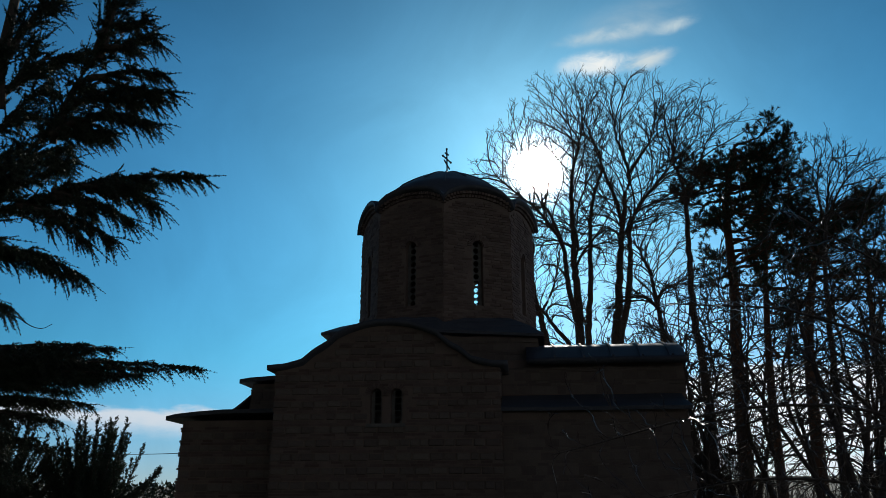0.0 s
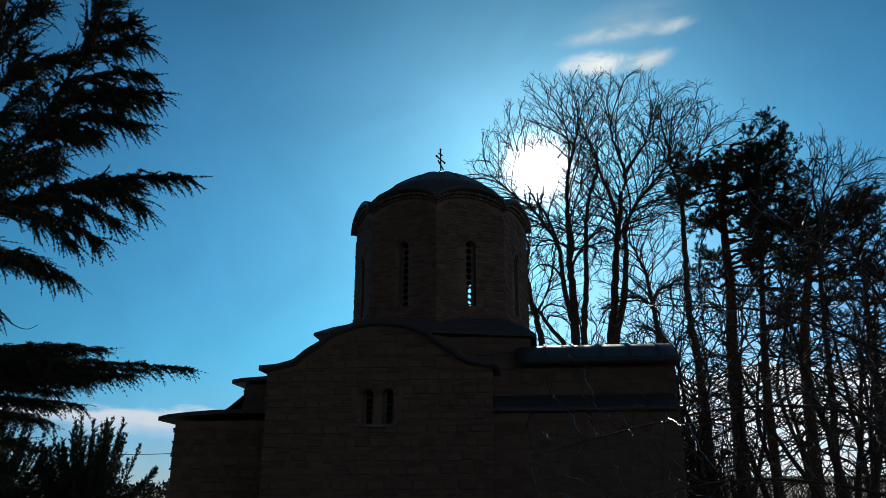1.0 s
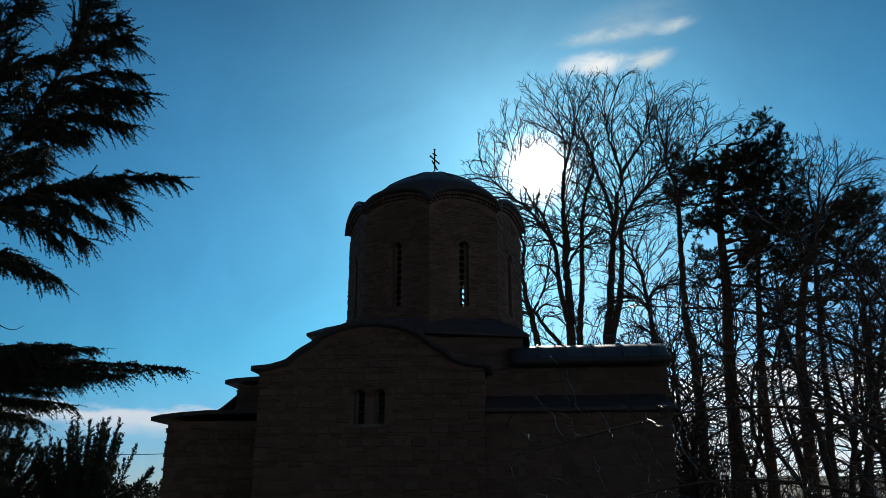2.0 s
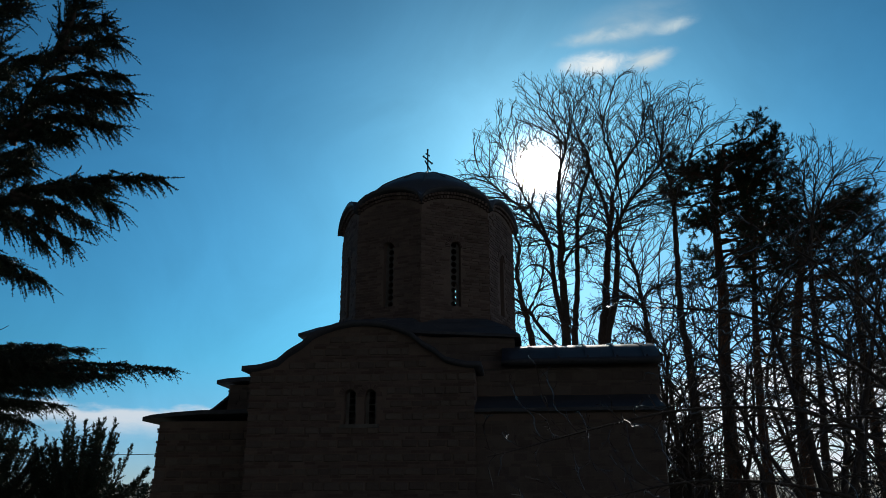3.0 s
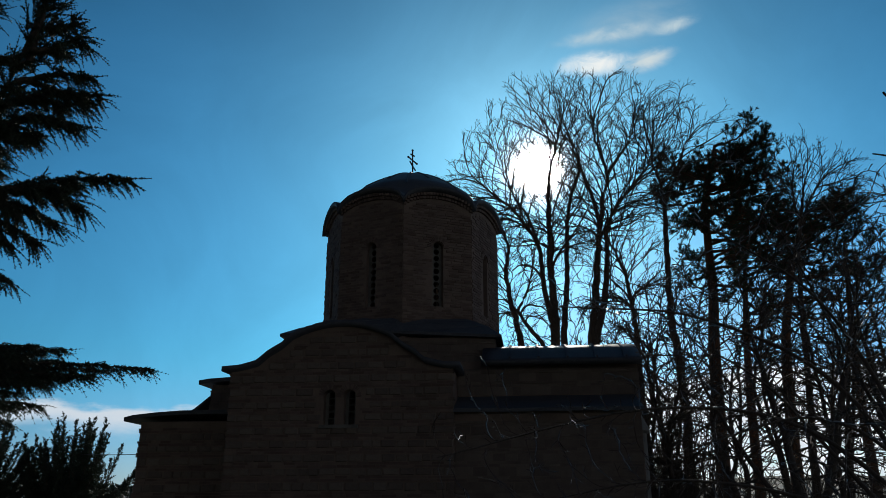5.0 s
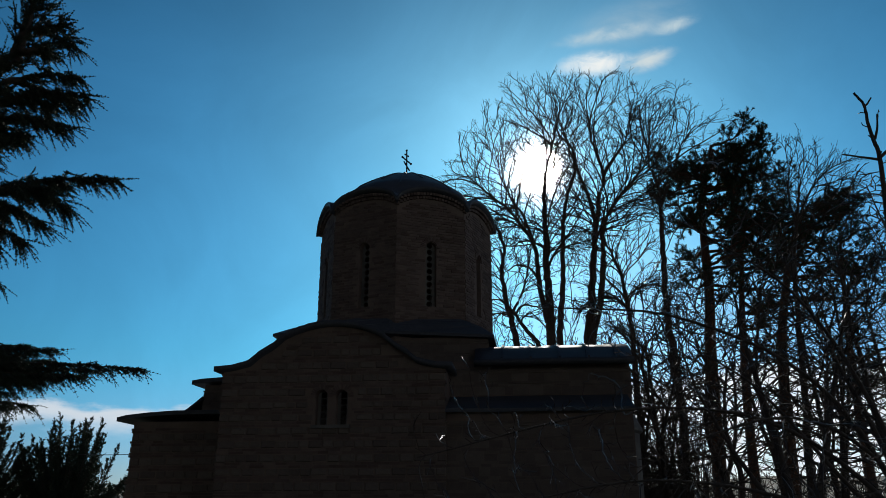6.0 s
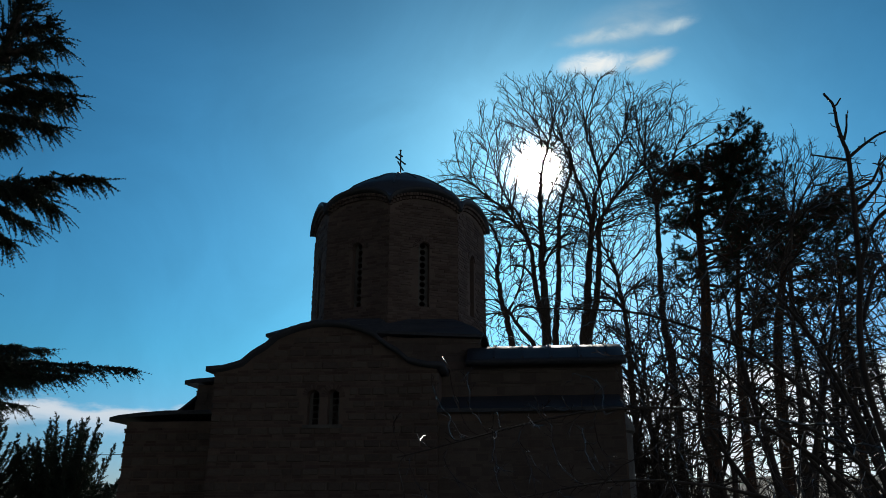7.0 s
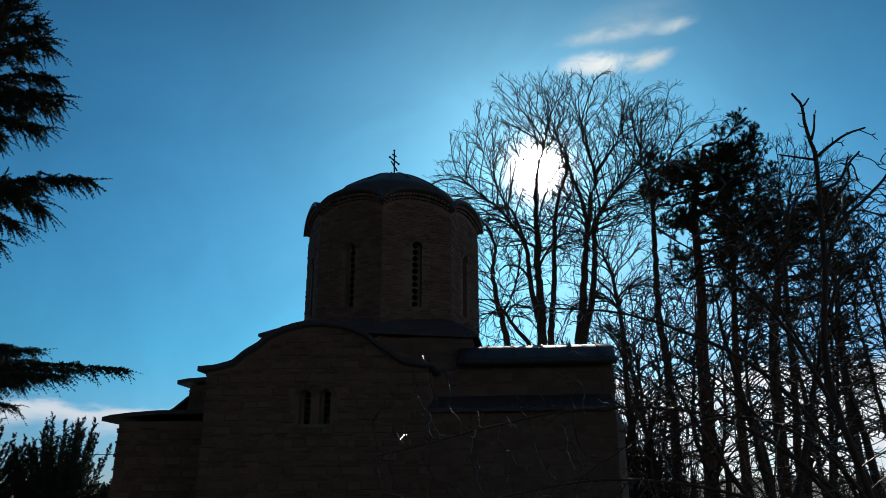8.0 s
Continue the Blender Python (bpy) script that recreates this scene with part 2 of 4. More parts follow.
class Tubes:
    """Tapered round limbs gathered into one mesh."""

    def __init__(self):
        self.v, self.f = [], []

    def add(self, pts, radii, sides=5):
        base, n = len(self.v), len(pts)
        for i, p in enumerate(pts):
            t = (pts[min(i + 1, n - 1)] - pts[max(i - 1, 0)])
            t = t.normalized() if t.length > 1e-6 else Vector((0, 0, 1))
            a = t.cross(Vector((0, 0, 1)) if abs(t.z) < 0.9 else Vector((1, 0, 0))).normalized()
            b = t.cross(a)
            for k in range(sides):
                w = 2 * math.pi * k / sides
                self.v.append(tuple(p + (a * math.cos(w) + b * math.sin(w)) * radii[i]))
        for i in range(n - 1):
            for k in range(sides):
                j = (k + 1) % sides
                o = base + i * sides
                self.f.append((o + k, o + j, o + sides + j, o + sides + k))

    def blade(self, p, d, side, length, width):
        b = len(self.v)
        s = side * width
        self.v += [tuple(p - s), tuple(p + s), tuple(p + d * length)]
        self.f.append((b, b + 1, b + 2))


def unit(rng):
    while True:
        v = Vector((rng.uniform(-1, 1), rng.uniform(-1, 1), rng.uniform(-1, 1)))
        if 0.05 < v.length < 1:
            return v.normalized()


def smooth_line(pts, per=6):
    """A round curve through the points."""
    pts = [Vector(p) for p in pts]
    out = []
    for i in range(len(pts) - 1):
        a, b = pts[i], pts[i + 1]
        ta = (b - pts[i - 1]) / 2 if i else b - a
        tb = (pts[i + 2] - a) / 2 if i + 2 < len(pts) else b - a
        for k in range(per):
            t = k / per
            out.append(a * (2 * t ** 3 - 3 * t * t + 1) + ta * (t ** 3 - 2 * t * t + t) + b * (3 * t * t - 2 * t ** 3) + tb * (t ** 3 - t * t))
    return out + [pts[-1]]


def fill(count, seed, low, high, inside, fringe=0.7):
    """Random points of a crown; inside gives how deep a point lies: 0 in the middle, 1 at the rim, more outside."""
    rng, out = random.Random(seed), []
    while len(out) < count:
        p = Vector([rng.uniform(a, b) for a, b in zip(low, high)])
        d = inside(p)
        if d < 1 and rng.random() < 1 - fringe + fringe * d * d:
            out.append(p)
    return out


def colonise(nodes, parent, heads, crown, rng, step, kill, wiggle, rise, keep, hub, fan):
    """Lets limbs grow from the nodes towards the points of the crown, each tip to the points nearest to it."""
    most, turn = 34000, 0.2 if fan > 0 else -2.0
    P, H = np.zeros((most, 3)), np.zeros((most, 3))
    n = len(nodes)
    P[:n], H[:n] = nodes, heads
    kids = np.zeros(most, int)
    A = np.array(crown)
    gap = np.linalg.norm(A[:, None] - P[None, :n], axis=2)
    near, dist = gap.argmin(1), gap.min(1)
    for _ in range(220):
        if not len(A) or n > most - 6000:
            break
        acc = np.zeros((n, 3))
        np.add.at(acc, near, (A - P[near]) / np.maximum(dist, 1e-6)[:, None])
        grow = np.unique(near)
        grow = grow[kids[grow] < 3]
        if not len(grow):
            break
        d = acc[grow]
        d /= np.maximum(np.linalg.norm(d, axis=1), 1e-6)[:, None]
        away = P[grow] - hub
        away /= np.maximum(np.linalg.norm(away, axis=1), 1e-6)[:, None]
        d = d + fan * away + keep * H[grow] + wiggle * rng.normal(size=d.shape) + np.array((0, 0, rise))
        d /= np.maximum(np.linalg.norm(d, axis=1), 1e-6)[:, None]
        on = (d * away).sum(1) > turn
        kids[grow[~on]] = 3
        grow, d = grow[on], d[on]
        m = len(grow)
        if not m:
            continue
        P[n:n + m], H[n:n + m] = P[grow] + d * step, d
        kids[grow] += 1
        parent.extend(grow.tolist())
        gap = np.linalg.norm(A[:, None] - P[None, n:n + m], axis=2)
        best, least = gap.argmin(1) + n, gap.min(1)
        closer = least < dist
        near, dist = np.where(closer, best, near), np.where(closer, least, dist)
        n += m
        stay = dist > kill
        A, near, dist = A[stay], near[stay], dist[stay]
    return P[:n], H[:n]


def bare_tree(stems, crown, seed, label, step=0.2, kill=0.29, tip=0.008, wiggle=0.1, rise=0.2, keep=1.25, start=0.3, twiglet=0.36, shoots=1.0, group="", twig=None, fan=0.7):
    """A leafless tree: stems is a list of (points, foot radius, tip radius); its limbs and twigs fill the points of the crown."""
    rng, nrg = random.Random(seed), np.random.default_rng(seed)
    root = Vector(stems[0][0][0])
    tree = new("bare_tree")
    tree.location = root
    nodes, parent, heads, given = [], [], [], {}
    for pts, r0, r1 in stems:
        line = smooth_line(pts)
        n = len(line)
        line = [(q + unit(rng) * (r0 * 0.2 if r0 > 0.05 else r0 * 0.06) if 0 < i < n - 1 else q) - root for i, q in enumerate(line)]
        radii = [r0 + (r1 - r0) * (i / (n - 1)) ** 0.8 for i in range(n)]
        trunk = Tubes()
        trunk.add(line, radii, 9)
        raw("trunk", trunk.v, trunk.f, BARK, tree)
        last = -1
        for i in range(int(n * start), n - 1):
            m = max(1, int((line[i + 1] - line[i]).length / step))
            for k in range(m):
                given[len(nodes)] = radii[i]
                parent.append(last)
                last = len(nodes)
                nodes.append(line[i].lerp(line[i + 1], k / m))
                heads.append((line[i + 1] - line[i]).normalized())
    base = len(nodes)
    P, H = colonise(nodes, parent, heads, [p - root for p in crown], nrg, step, kill, wiggle, rise, keep, np.array(smooth_line(stems[0][0])[len(stems[0][0]) * 2] - root), fan)
    n = len(P)
    kids, power = [[] for _ in range(n)], np.zeros(n)
    for i in range(base, n):
        kids[parent[i]].append(i)
    for i in range(n - 1, -1, -1):
        power[i] = max(power[i], tip ** 2.3)
        if i >= base:
            power[parent[i]] += power[i]
    size = power ** (1 / 2.3)
    for i, r in given.items():
        size[i] = r
    for i in range(base, n):
        size[i] = min(size[i], size[parent[i]] * (0.75 if parent[i] < base else 1.0))
    pts = [Vector(p) for p in P]
    twigs = Tubes()
    jobs = [(i, k) for i in range(base) for k in kids[i]]
    while jobs:
        a, b = jobs.pop()
        chain = [a, b]
        while kids[chain[-1]]:
            order = sorted(kids[chain[-1]], key=lambda k: -size[k])
            jobs += [(chain[-1], k) for k in order[1:]]
            chain.append(order[0])
        thick = size[b] > 3.6 * tip
        tube = Tubes() if thick else twigs
        tube.add([pts[i] for i in chain], [size[b]] + [size[i] for i in chain[1:]], 6 if thick else 3)
        if thick:
            raw("limb", tube.v, tube.f, BARK, tree)
    for i in range(base, n):
        if size[i] < 2.6 * tip:
            for _ in range(2 if not kids[i] else 1):
                if rng.random() > 0.62 * shoots:
                    continue
                d = (Vector(H[i]) + unit(rng) * 0.75 + Vector((0, 0, rise))).normalized()
                ln = twiglet * rng.uniform(0.4, 1.2)
                mid = pts[i] + d * ln * 0.5
                end = mid + (d + unit(rng) * 0.3).normalized() * ln * 0.5
                twigs.add([pts[i], mid, end], [tip * 0.9, tip * 0.8, tip * 0.65], 3)
                side = (d + unit(rng) * 0.8).normalized()
                twigs.add([mid, mid + side * ln * 0.4], [tip * 0.75, tip * 0.6], 3)
    tagged(raw("twig_mesh", twigs.v, twigs.f, twig or BARK, tree, smooth=False), kind="stuff")
    return tagged(tree, label, "tree", group)


def needle_spray(T, N, rng, p, d, length, droop, needle, gap, thin=0.006):
    """A conifer shoot that droops towards its tip, with short needle rosettes all along it."""
    segs = 5
    pts, way = [p.copy()], d.copy()
    for i in range(segs):
        way = (way + unit(rng) * 0.12 + Vector((0, 0, -droop))).normalized()
        p = p + way * (length / segs)
        pts.append(p.copy())
    T.add(pts, [thin * (1 - 0.7 * i / segs) for i in range(segs + 1)], 3)
    count = max(4, int(length / gap))
    for k in range(count):
        x = (k + rng.random()) / count * segs
        i = min(int(x), segs - 1)
        q = pts[i].lerp(pts[i + 1], x - i)
        along = (pts[i + 1] - pts[i]).normalized()
        size = needle * (1.2 - 0.75 * x / segs)
        for _ in range(8):
            dd = (along * 0.75 + unit(rng)).normalized()
            N.blade(q, dd, dd.cross(unit(rng)).normalized(), size * rng.uniform(0.7, 1.2), size * 0.22)


def conifer(root, trunk_pts, r0, limbs_to, seed, label, needle=0.032, gap=0.022, droop=0.1, sub=16, finger=0.3, name="cedar_tree", arch=0.06, extra=1):
    """A cedar: each limb runs from its foot on the trunk to its tip, with side branches in a flat plate and shoots that hang from them."""
    rng = random.Random(seed)
    root = Vector(root)
    tree = new(name)
    tree.location = root
    trunk, twigs, needles = Tubes(), Tubes(), Tubes()
    line = [q - root for q in smooth_line(trunk_pts)]
    n = len(line)
    trunk.add(line, [r0 * (1 - 0.85 * i / (n - 1)) for i in range(n)], 10)
    spread = list(limbs_to)
    for foot, tip, width in limbs_to:      # lesser limbs beside each great one
        for _ in range(extra):
            f, t = Vector(foot), Vector(tip)
            spread.append((f + unit(rng) * 0.1, f.lerp(t, rng.uniform(0.6, 0.9)) + Vector((0, rng.uniform(-0.5, 0.5), rng.uniform(-0.22, 0.14))), width))
    for foot, tip, width in spread:
        a, b = Vector(foot) - root, Vector(tip) - root
        length = (b - a).length
        out = (b - a).normalized()
        b = b - out * 0.12
        mid = a.lerp(b, 0.6) + Vector((0, rng.uniform(-0.1, 0.1), arch * length))
        pts = [q + unit(rng) * 0.012 for q in smooth_line([a, mid, b], 8)]
        m = len(pts)
        limb = Tubes()
        limb.add(pts, [max(0.007, 0.045 * (1 - i / (m - 1))) for i in range(m)], 6)
        raw("limb", limb.v, limb.f, BARK, tree)
        count = int(sub * length)
        for k in range(count):
            t = 0.06 + 0.94 * (k + rng.random()) / count
            x = t * (m - 1)
            i = min(int(x), m - 2)
            q = pts[i].lerp(pts[i + 1], x - i)
            along = (pts[i + 1] - pts[i]).normalized()
            flat = along.cross(Vector((0, 0, 1))).normalized() * rng.choice((-1, 1))
            sl = width * (1.0 - 0.8 * t) * rng.uniform(0.4, 1.1) + 0.05
            d = (along * rng.uniform(0.7, 1.2) + flat * rng.uniform(0.2, 1.0) + Vector((0, 0, rng.uniform(-0.25, 0.12)))).normalized()
            needle_spray(twigs, needles, rng, q, d, sl, droop * 0.8, needle, gap, 0.009)
            for h in range(3):
                qq = q + d * sl * rng.uniform(0.05, 0.85) + Vector((0, 0, -droop * 0.3 * sl))
                dd = (along * rng.uniform(0.5, 1.1) + flat * rng.uniform(-0.3, 0.5) + Vector((0, 0, rng.uniform(-0.75, -0.05)))).normalized()
                needle_spray(twigs, needles, rng, qq, dd, finger * rng.uniform(0.3, 1.0) ** 1.4 * (1.1 - 0.2 * t), droop * rng.uniform(0.6, 1.8), needle, gap)
        for h in range(5):
            way = ((pts[-1] - pts[-2]).normalized() + unit(rng) * (0.4 if h else 0.05) + Vector((0, 0, -0.12 * h))).normalized()
            needle_spray(twigs, needles, rng, pts[-1 - h], way, finger * rng.uniform(0.7, 1.1), droop * 0.7, needle * 0.9, gap)
    raw("trunk", trunk.v, trunk.f, BARK, tree)
    tagged(raw("twig_mesh", twigs.v, twigs.f, BARK, tree, smooth=False), kind="stuff")
    tagged(raw("crown", needles.v, needles.f, NEEDLE, tree, smooth=False), kind="stuff")
    return tagged(tree, label, "tree")


# ---- ground and distance ----
def ground_height(x, y):
    d = math.hypot(x, y - 10)
    h = 0.10 * noise.noise(Vector((x * 0.12, y * 0.12, 0))) + 0.03 * noise.noise(Vector((x * 0.6, y * 0.6, 4)))
    if d > 45:
        k = min(1.0, (d - 45) / 500)
        h += k * (7.0 + 10.0 * min(1.0, max(0.0, x / 260)) + 9.0 * noise.noise(Vector((x * 0.003, y * 0.003, 2.0))))
    if d > 900:
        k = min(1.0, (d - 900) / 1200)
        h += k * k * (26.0 + 26.0 * noise.noise(Vector((x * 0.0012, y * 0.0012, 7.0))))
    return h


def make_ground():
    bm = bmesh.new()
    rings = [0.0] + [1.2 * 1.14 ** k for k in range(62)]
    seg, prev = 96, None
    for r in rings:
        if r == 0:
            row = [bm.verts.new((0, 10, ground_height(0, 10)))]
        else:
            row = []
            for k in range(seg):
                a = 2 * math.pi * k / seg
                x, y = r * math.cos(a), 10 + r * math.sin(a)
                row.append(bm.verts.new((x, y, ground_height(x, y))))
        if prev is not None:
            for k in range(seg):
                j = (k + 1) % seg
                if len(prev) == 1:
                    bm.faces.new((prev[0], row[k], row[j]))
                else:
                    bm.faces.new((prev[k], row[k], row[j], prev[j]))
        prev = row
    return tagged(part("ground", bm, GRASS, smooth=True), "rough winter grass running out to low hills", "ground", kind="structure")


make_ground()

# ---- church ----
TURN = 6.0                           # the long axis of the church, degrees off the x axis
church = new("church")
church.matrix_basis = pose(0.11, 18.6, 0, 0, 0, -TURN)
tagged(church, "small domed brick and stone church with lead roofs", "church")

GABLE_X, GABLE_HALF = -0.85, 2.38


def gable(x):
    """The wavy line of the south and north gable."""
    s = abs(x - GABLE_X)
    if s < 1.02:
        return 5.09 - 0.26 * (s / 1.02) ** 2
    if s < 1.66:
        t = (s - 1.02) / 0.64
        return 4.83 - 0.51 * t - 0.025 * math.sin(math.pi * t * 2)
    return 4.32 - 0.12 * math.sin(math.pi / 2 * min(1.0, (s - 1.66) / 0.72))


GABLE_XS = [GABLE_X - GABLE_HALF + 2 * GABLE_HALF * k / 48 for k in range(49)]


def make_body():
    # transept arm with its wavy gables
    for side in (1, -1):
        bm = bmesh.new()
        m = pose(0, -3.6, 0) if side == 1 else pose(2 * GABLE_X, 3.6, 0, 0, 0, 180)
        holes = [(-1.04, 0.24, 3.05, 3.6), (-0.64, 0.24, 3.05, 3.6)] if side == 1 else []
        wall_panel(bm, -3.08, 1.38, -0.2, lambda x: gable(x) - 0.11, 0.6, holes, GABLE_XS, m)
        part("gable_wall", bm, MORTAR, church, "brick and stone gable wall with a twin arched window" if side == 1 else "")
    for x in (-3.08, 0.78):
        bm = bmesh.new()
        box(bm, x, x + 0.6, -3.0, 3.0, -0.2, 4.08)
        part("side_wall", bm, MORTAR, church)
    bm = bmesh.new()
    profile_sheet(bm, [(x, gable(x)) for x in GABLE_XS], -3.76, 3.76, 0.1, "y", 10, 0.008)
    part("transept_roof", bm, LEAD, church, "wavy lead-covered vault roof", True)

    # base of the drum
    bm = bmesh.new()
    box(bm, -2.4, 2.16, -2.15, 2.15, 3.9, 5.02)
    part("drum_base", bm, MORTAR, church)
    bm = bmesh.new()
    outer = [(-2.56, -2.3, 5.15), (0, -2.32, 5.16), (2.3, -2.3, 5.02), (2.34, 0, 5.0), (2.3, 2.3, 5.02), (0, 2.32, 5.16), (-2.56, 2.3, 5.15), (-2.58, 0, 5.15)]
    rows = []
    for t in (0.0, 0.33, 0.66, 1.0):
        row = []
        for k in range(8):
            x, y, z = outer[k]
            a = math.atan2(y, x)
            ix, iy, iz = 2.0 * math.cos(a), 2.0 * math.sin(a), 5.62
            e = t ** 0.8
            row.append((x + (ix - x) * t, y + (iy - y) * t, z + (iz - z) * e))
        rows.append(row)
    top = [[bm.verts.new(p) for p in row] for row in rows]
    low = [bm.verts.new((x, y, z - 0.06)) for x, y, z in outer]
    inn = [bm.verts.new((p[0], p[1], 5.0)) for p in rows[-1]]
    for k in range(8):
        j = (k + 1) % 8
        for a, b in zip(top, top[1:]):
            bm.faces.new((a[k], a[j], b[j], b[k]))
        bm.faces.new((top[0][k], low[k], low[j], top[0][j]))
        bm.faces.new((low[k], inn[k], inn[j], low[j]))
    part("skirt_roof", bm, LEAD, church, "low lead skirt round the foot of the drum")

    # chancel: upper walls, vault roof, lean-to aisle, apse
    bm = bmesh.new()
    box(bm, 1.38, 5.04, -2.62, 2.62, -0.2, 4.40)
    box(bm, 4.7, 5.035, -2.05, 2.05, 4.40, 4.68)
    part("chancel_wall", bm, MORTAR, church)
    prof = [(-3.0, 4.385), (-2.95, 4.35), (-2.88, 4.335), (-2.7, 4.44), (-2.5, 4.6), (-2.3, 4.71), (-2.1, 4.785), (-1.8, 4.86), (-1.4, 4.93), (-0.8, 4.98), (0, 5.0)]
    prof = prof + [(-a, z) for a, z in prof[-2::-1]]
    bm = bmesh.new()
    profile_sheet(bm, prof, 1.9, 5.1, 0.08, "x", 14, 0.006)
    part("chancel_roof", bm, LEAD, church, "long low vault roof in lead sheet, sunlit along its crest", True)
    for k in range(5):
        x = 2.45 + 0.58 * k
        bm = bmesh.new()
        profile_sheet(bm, [(a, z + 0.035) for a, z in prof], x, x + 0.045, 0.035, "x")
        part("roof_seam", bm, LEAD, church)
    for side in (1, -1):
        bm = bmesh.new()
        box(bm, 1.38, 4.9, *sorted((-3.42 * side, -2.62 * side)), -0.2, 3.34)
        part("aisle_wall", bm, MORTAR, church)
        bm = bmesh.new()
        pr = [(-3.62 * side, 3.33), (-3.3 * side, 3.43), (-2.95 * side, 3.54), (-2.622 * side, 3.68)]
        profile_sheet(bm, pr, 1.385, 4.96, 0.07, "x", 8, 0.005)
        part("aisle_roof", bm, LEAD, church, "lean-to lead roof over the aisle")
    bm = bmesh.new()
    for (r, z), (r2, z2) in zip([(1.0, -0.2), (1.0, 3.1), (1.07, 3.15), (1.07, 3.21), (0.92, 3.52), (0.62, 3.83)], [(1.0, 3.1), (1.07, 3.15), (1.07, 3.21), (0.92, 3.52), (0.62, 3.83), (0.0, 4.0)]):
        for k in range(14):
            a, b = -math.pi / 2 + math.pi * k / 14, -math.pi / 2 + math.pi * (k + 1) / 14
            q = [(4.5 + rr * math.cos(w), rr * math.sin(w), zz) for rr, zz, w in ((r, z, a), (r, z, b), (r2, z2, b), (r2, z2, a))]
            bm.faces.new([bm.verts.new(c) for c in q])
    bmesh.ops.remove_doubles(bm, verts=bm.verts[:], dist=0.002)
    part("apse", bm, SLAB, church, "round stone apse with a cone roof")

    # narthex: lower block and raised bay
    bm = bmesh.new()
    box(bm, -5.48, -3.08, -2.35, 2.35, -0.2, 3.27)
    part("narthex_wall", bm, MORTAR, church)
    bm = bmesh.new()
    profile_sheet(bm, [(-5.8, 3.35), (-5.6, 3.40), (-5.15, 3.445), (-4.55, 3.48), (-3.082, 3.50)], -2.52, 2.52, 0.085, "y", 8, 0.008)
    part("narthex_roof", bm, LEAD, church, "thin oversailing lead roof of the narthex")
    bm = bmesh.new()
    profile_sheet(bm, [(-4.66, 3.50), (-4.5, 3.60), (-4.34, 3.72), (-4.182, 3.86)], -1.95, 1.95, 0.06, "y", 4, 0.005)
    part("flashing_slope", bm, LEAD, church)
    bm = bmesh.new()
    box(bm, -4.18, -3.08, -1.85, 1.85, 3.4, 4.11)
    part("upper_bay_wall", bm, MORTAR, church)
    bm = bmesh.new()
    profile_sheet(bm, [(-4.43, 4.2), (-4.2, 4.235), (-3.7, 4.265), (-3.082, 4.29)], -2.02, 2.02, 0.09, "y", 6, 0.006)
    part("upper_bay_roof", bm, LEAD, church)


make_body()


def make_twin_window():
    wall = next(o for o in church.children if o.name.startswith("gable_wall"))
    for c in (-1.04, -0.64):
        bm = bmesh.new()
        for i in range(5):
            z = 3.12 + 0.13 * i
            bmesh.ops.create_cone(bm, cap_ends=False, segments=12, radius1=0.062, radius2=0.062, depth=0.04, matrix=pose(c, -3.4, z, 90))
            box(bm, c - 0.13, c - 0.058, -3.42, -3.38, z - 0.065, z + 0.065)
            box(bm, c + 0.058, c + 0.13, -3.42, -3.38, z - 0.065, z + 0.065)
            box(bm, c - 0.06, c + 0.06, -3.42, -3.38, z + 0.056, z + 0.074)
        tagged(part("window_panel", bm, SLAB, wall, "pierced stone window panel"), kind="stuff")
        bm = bmesh.new()
        box(bm, c - 0.13, c + 0.13, -3.345, -3.335, 3.04, 3.74)
        part("pane", bm, GLASS, wall)
        bm = bmesh.new()
        for i in range(15):
            a = math.pi * i / 14
            box(bm, -0.016, 0.016, -0.035, 0.06, -0.05, 0.05, pose(c, -3.6, 3.6) @ pose(0.175 * math.cos(a), 0, 0.175 * math.sin(a), 0, 90 - math.degrees(a), 0))
        tagged(part("archivolt", bm, BRICK, wall), kind="stuff")
    bm = bmesh.new()
    box(bm, -1.22, -0.46, -3.68, -3.45, 2.98, 3.045)
    part("window_sill", bm, SLAB, wall)


make_twin_window()

DRUM_R, VERTEX = 2.17, -86.5         # corner radius; direction of the corner that faces the path
APOTHEM = DRUM_R * math.cos(math.pi / 8)
FACE = 2 * DRUM_R * math.sin(math.pi / 8)


def face_pose(k, out=0.0):
    """The plane of one side of the drum: x along it, y inwards."""
    a = VERTEX + 22.5 + 45 * k
    return pose(0, 0, 0, 0, 0, a + 90) @ Matrix.Translation((0, -(APOTHEM + out), 0))


def arch_line(u, half, z0, rise):
    return z0 + rise * math.sqrt(max(0.0, 1 - (u / half) ** 2))


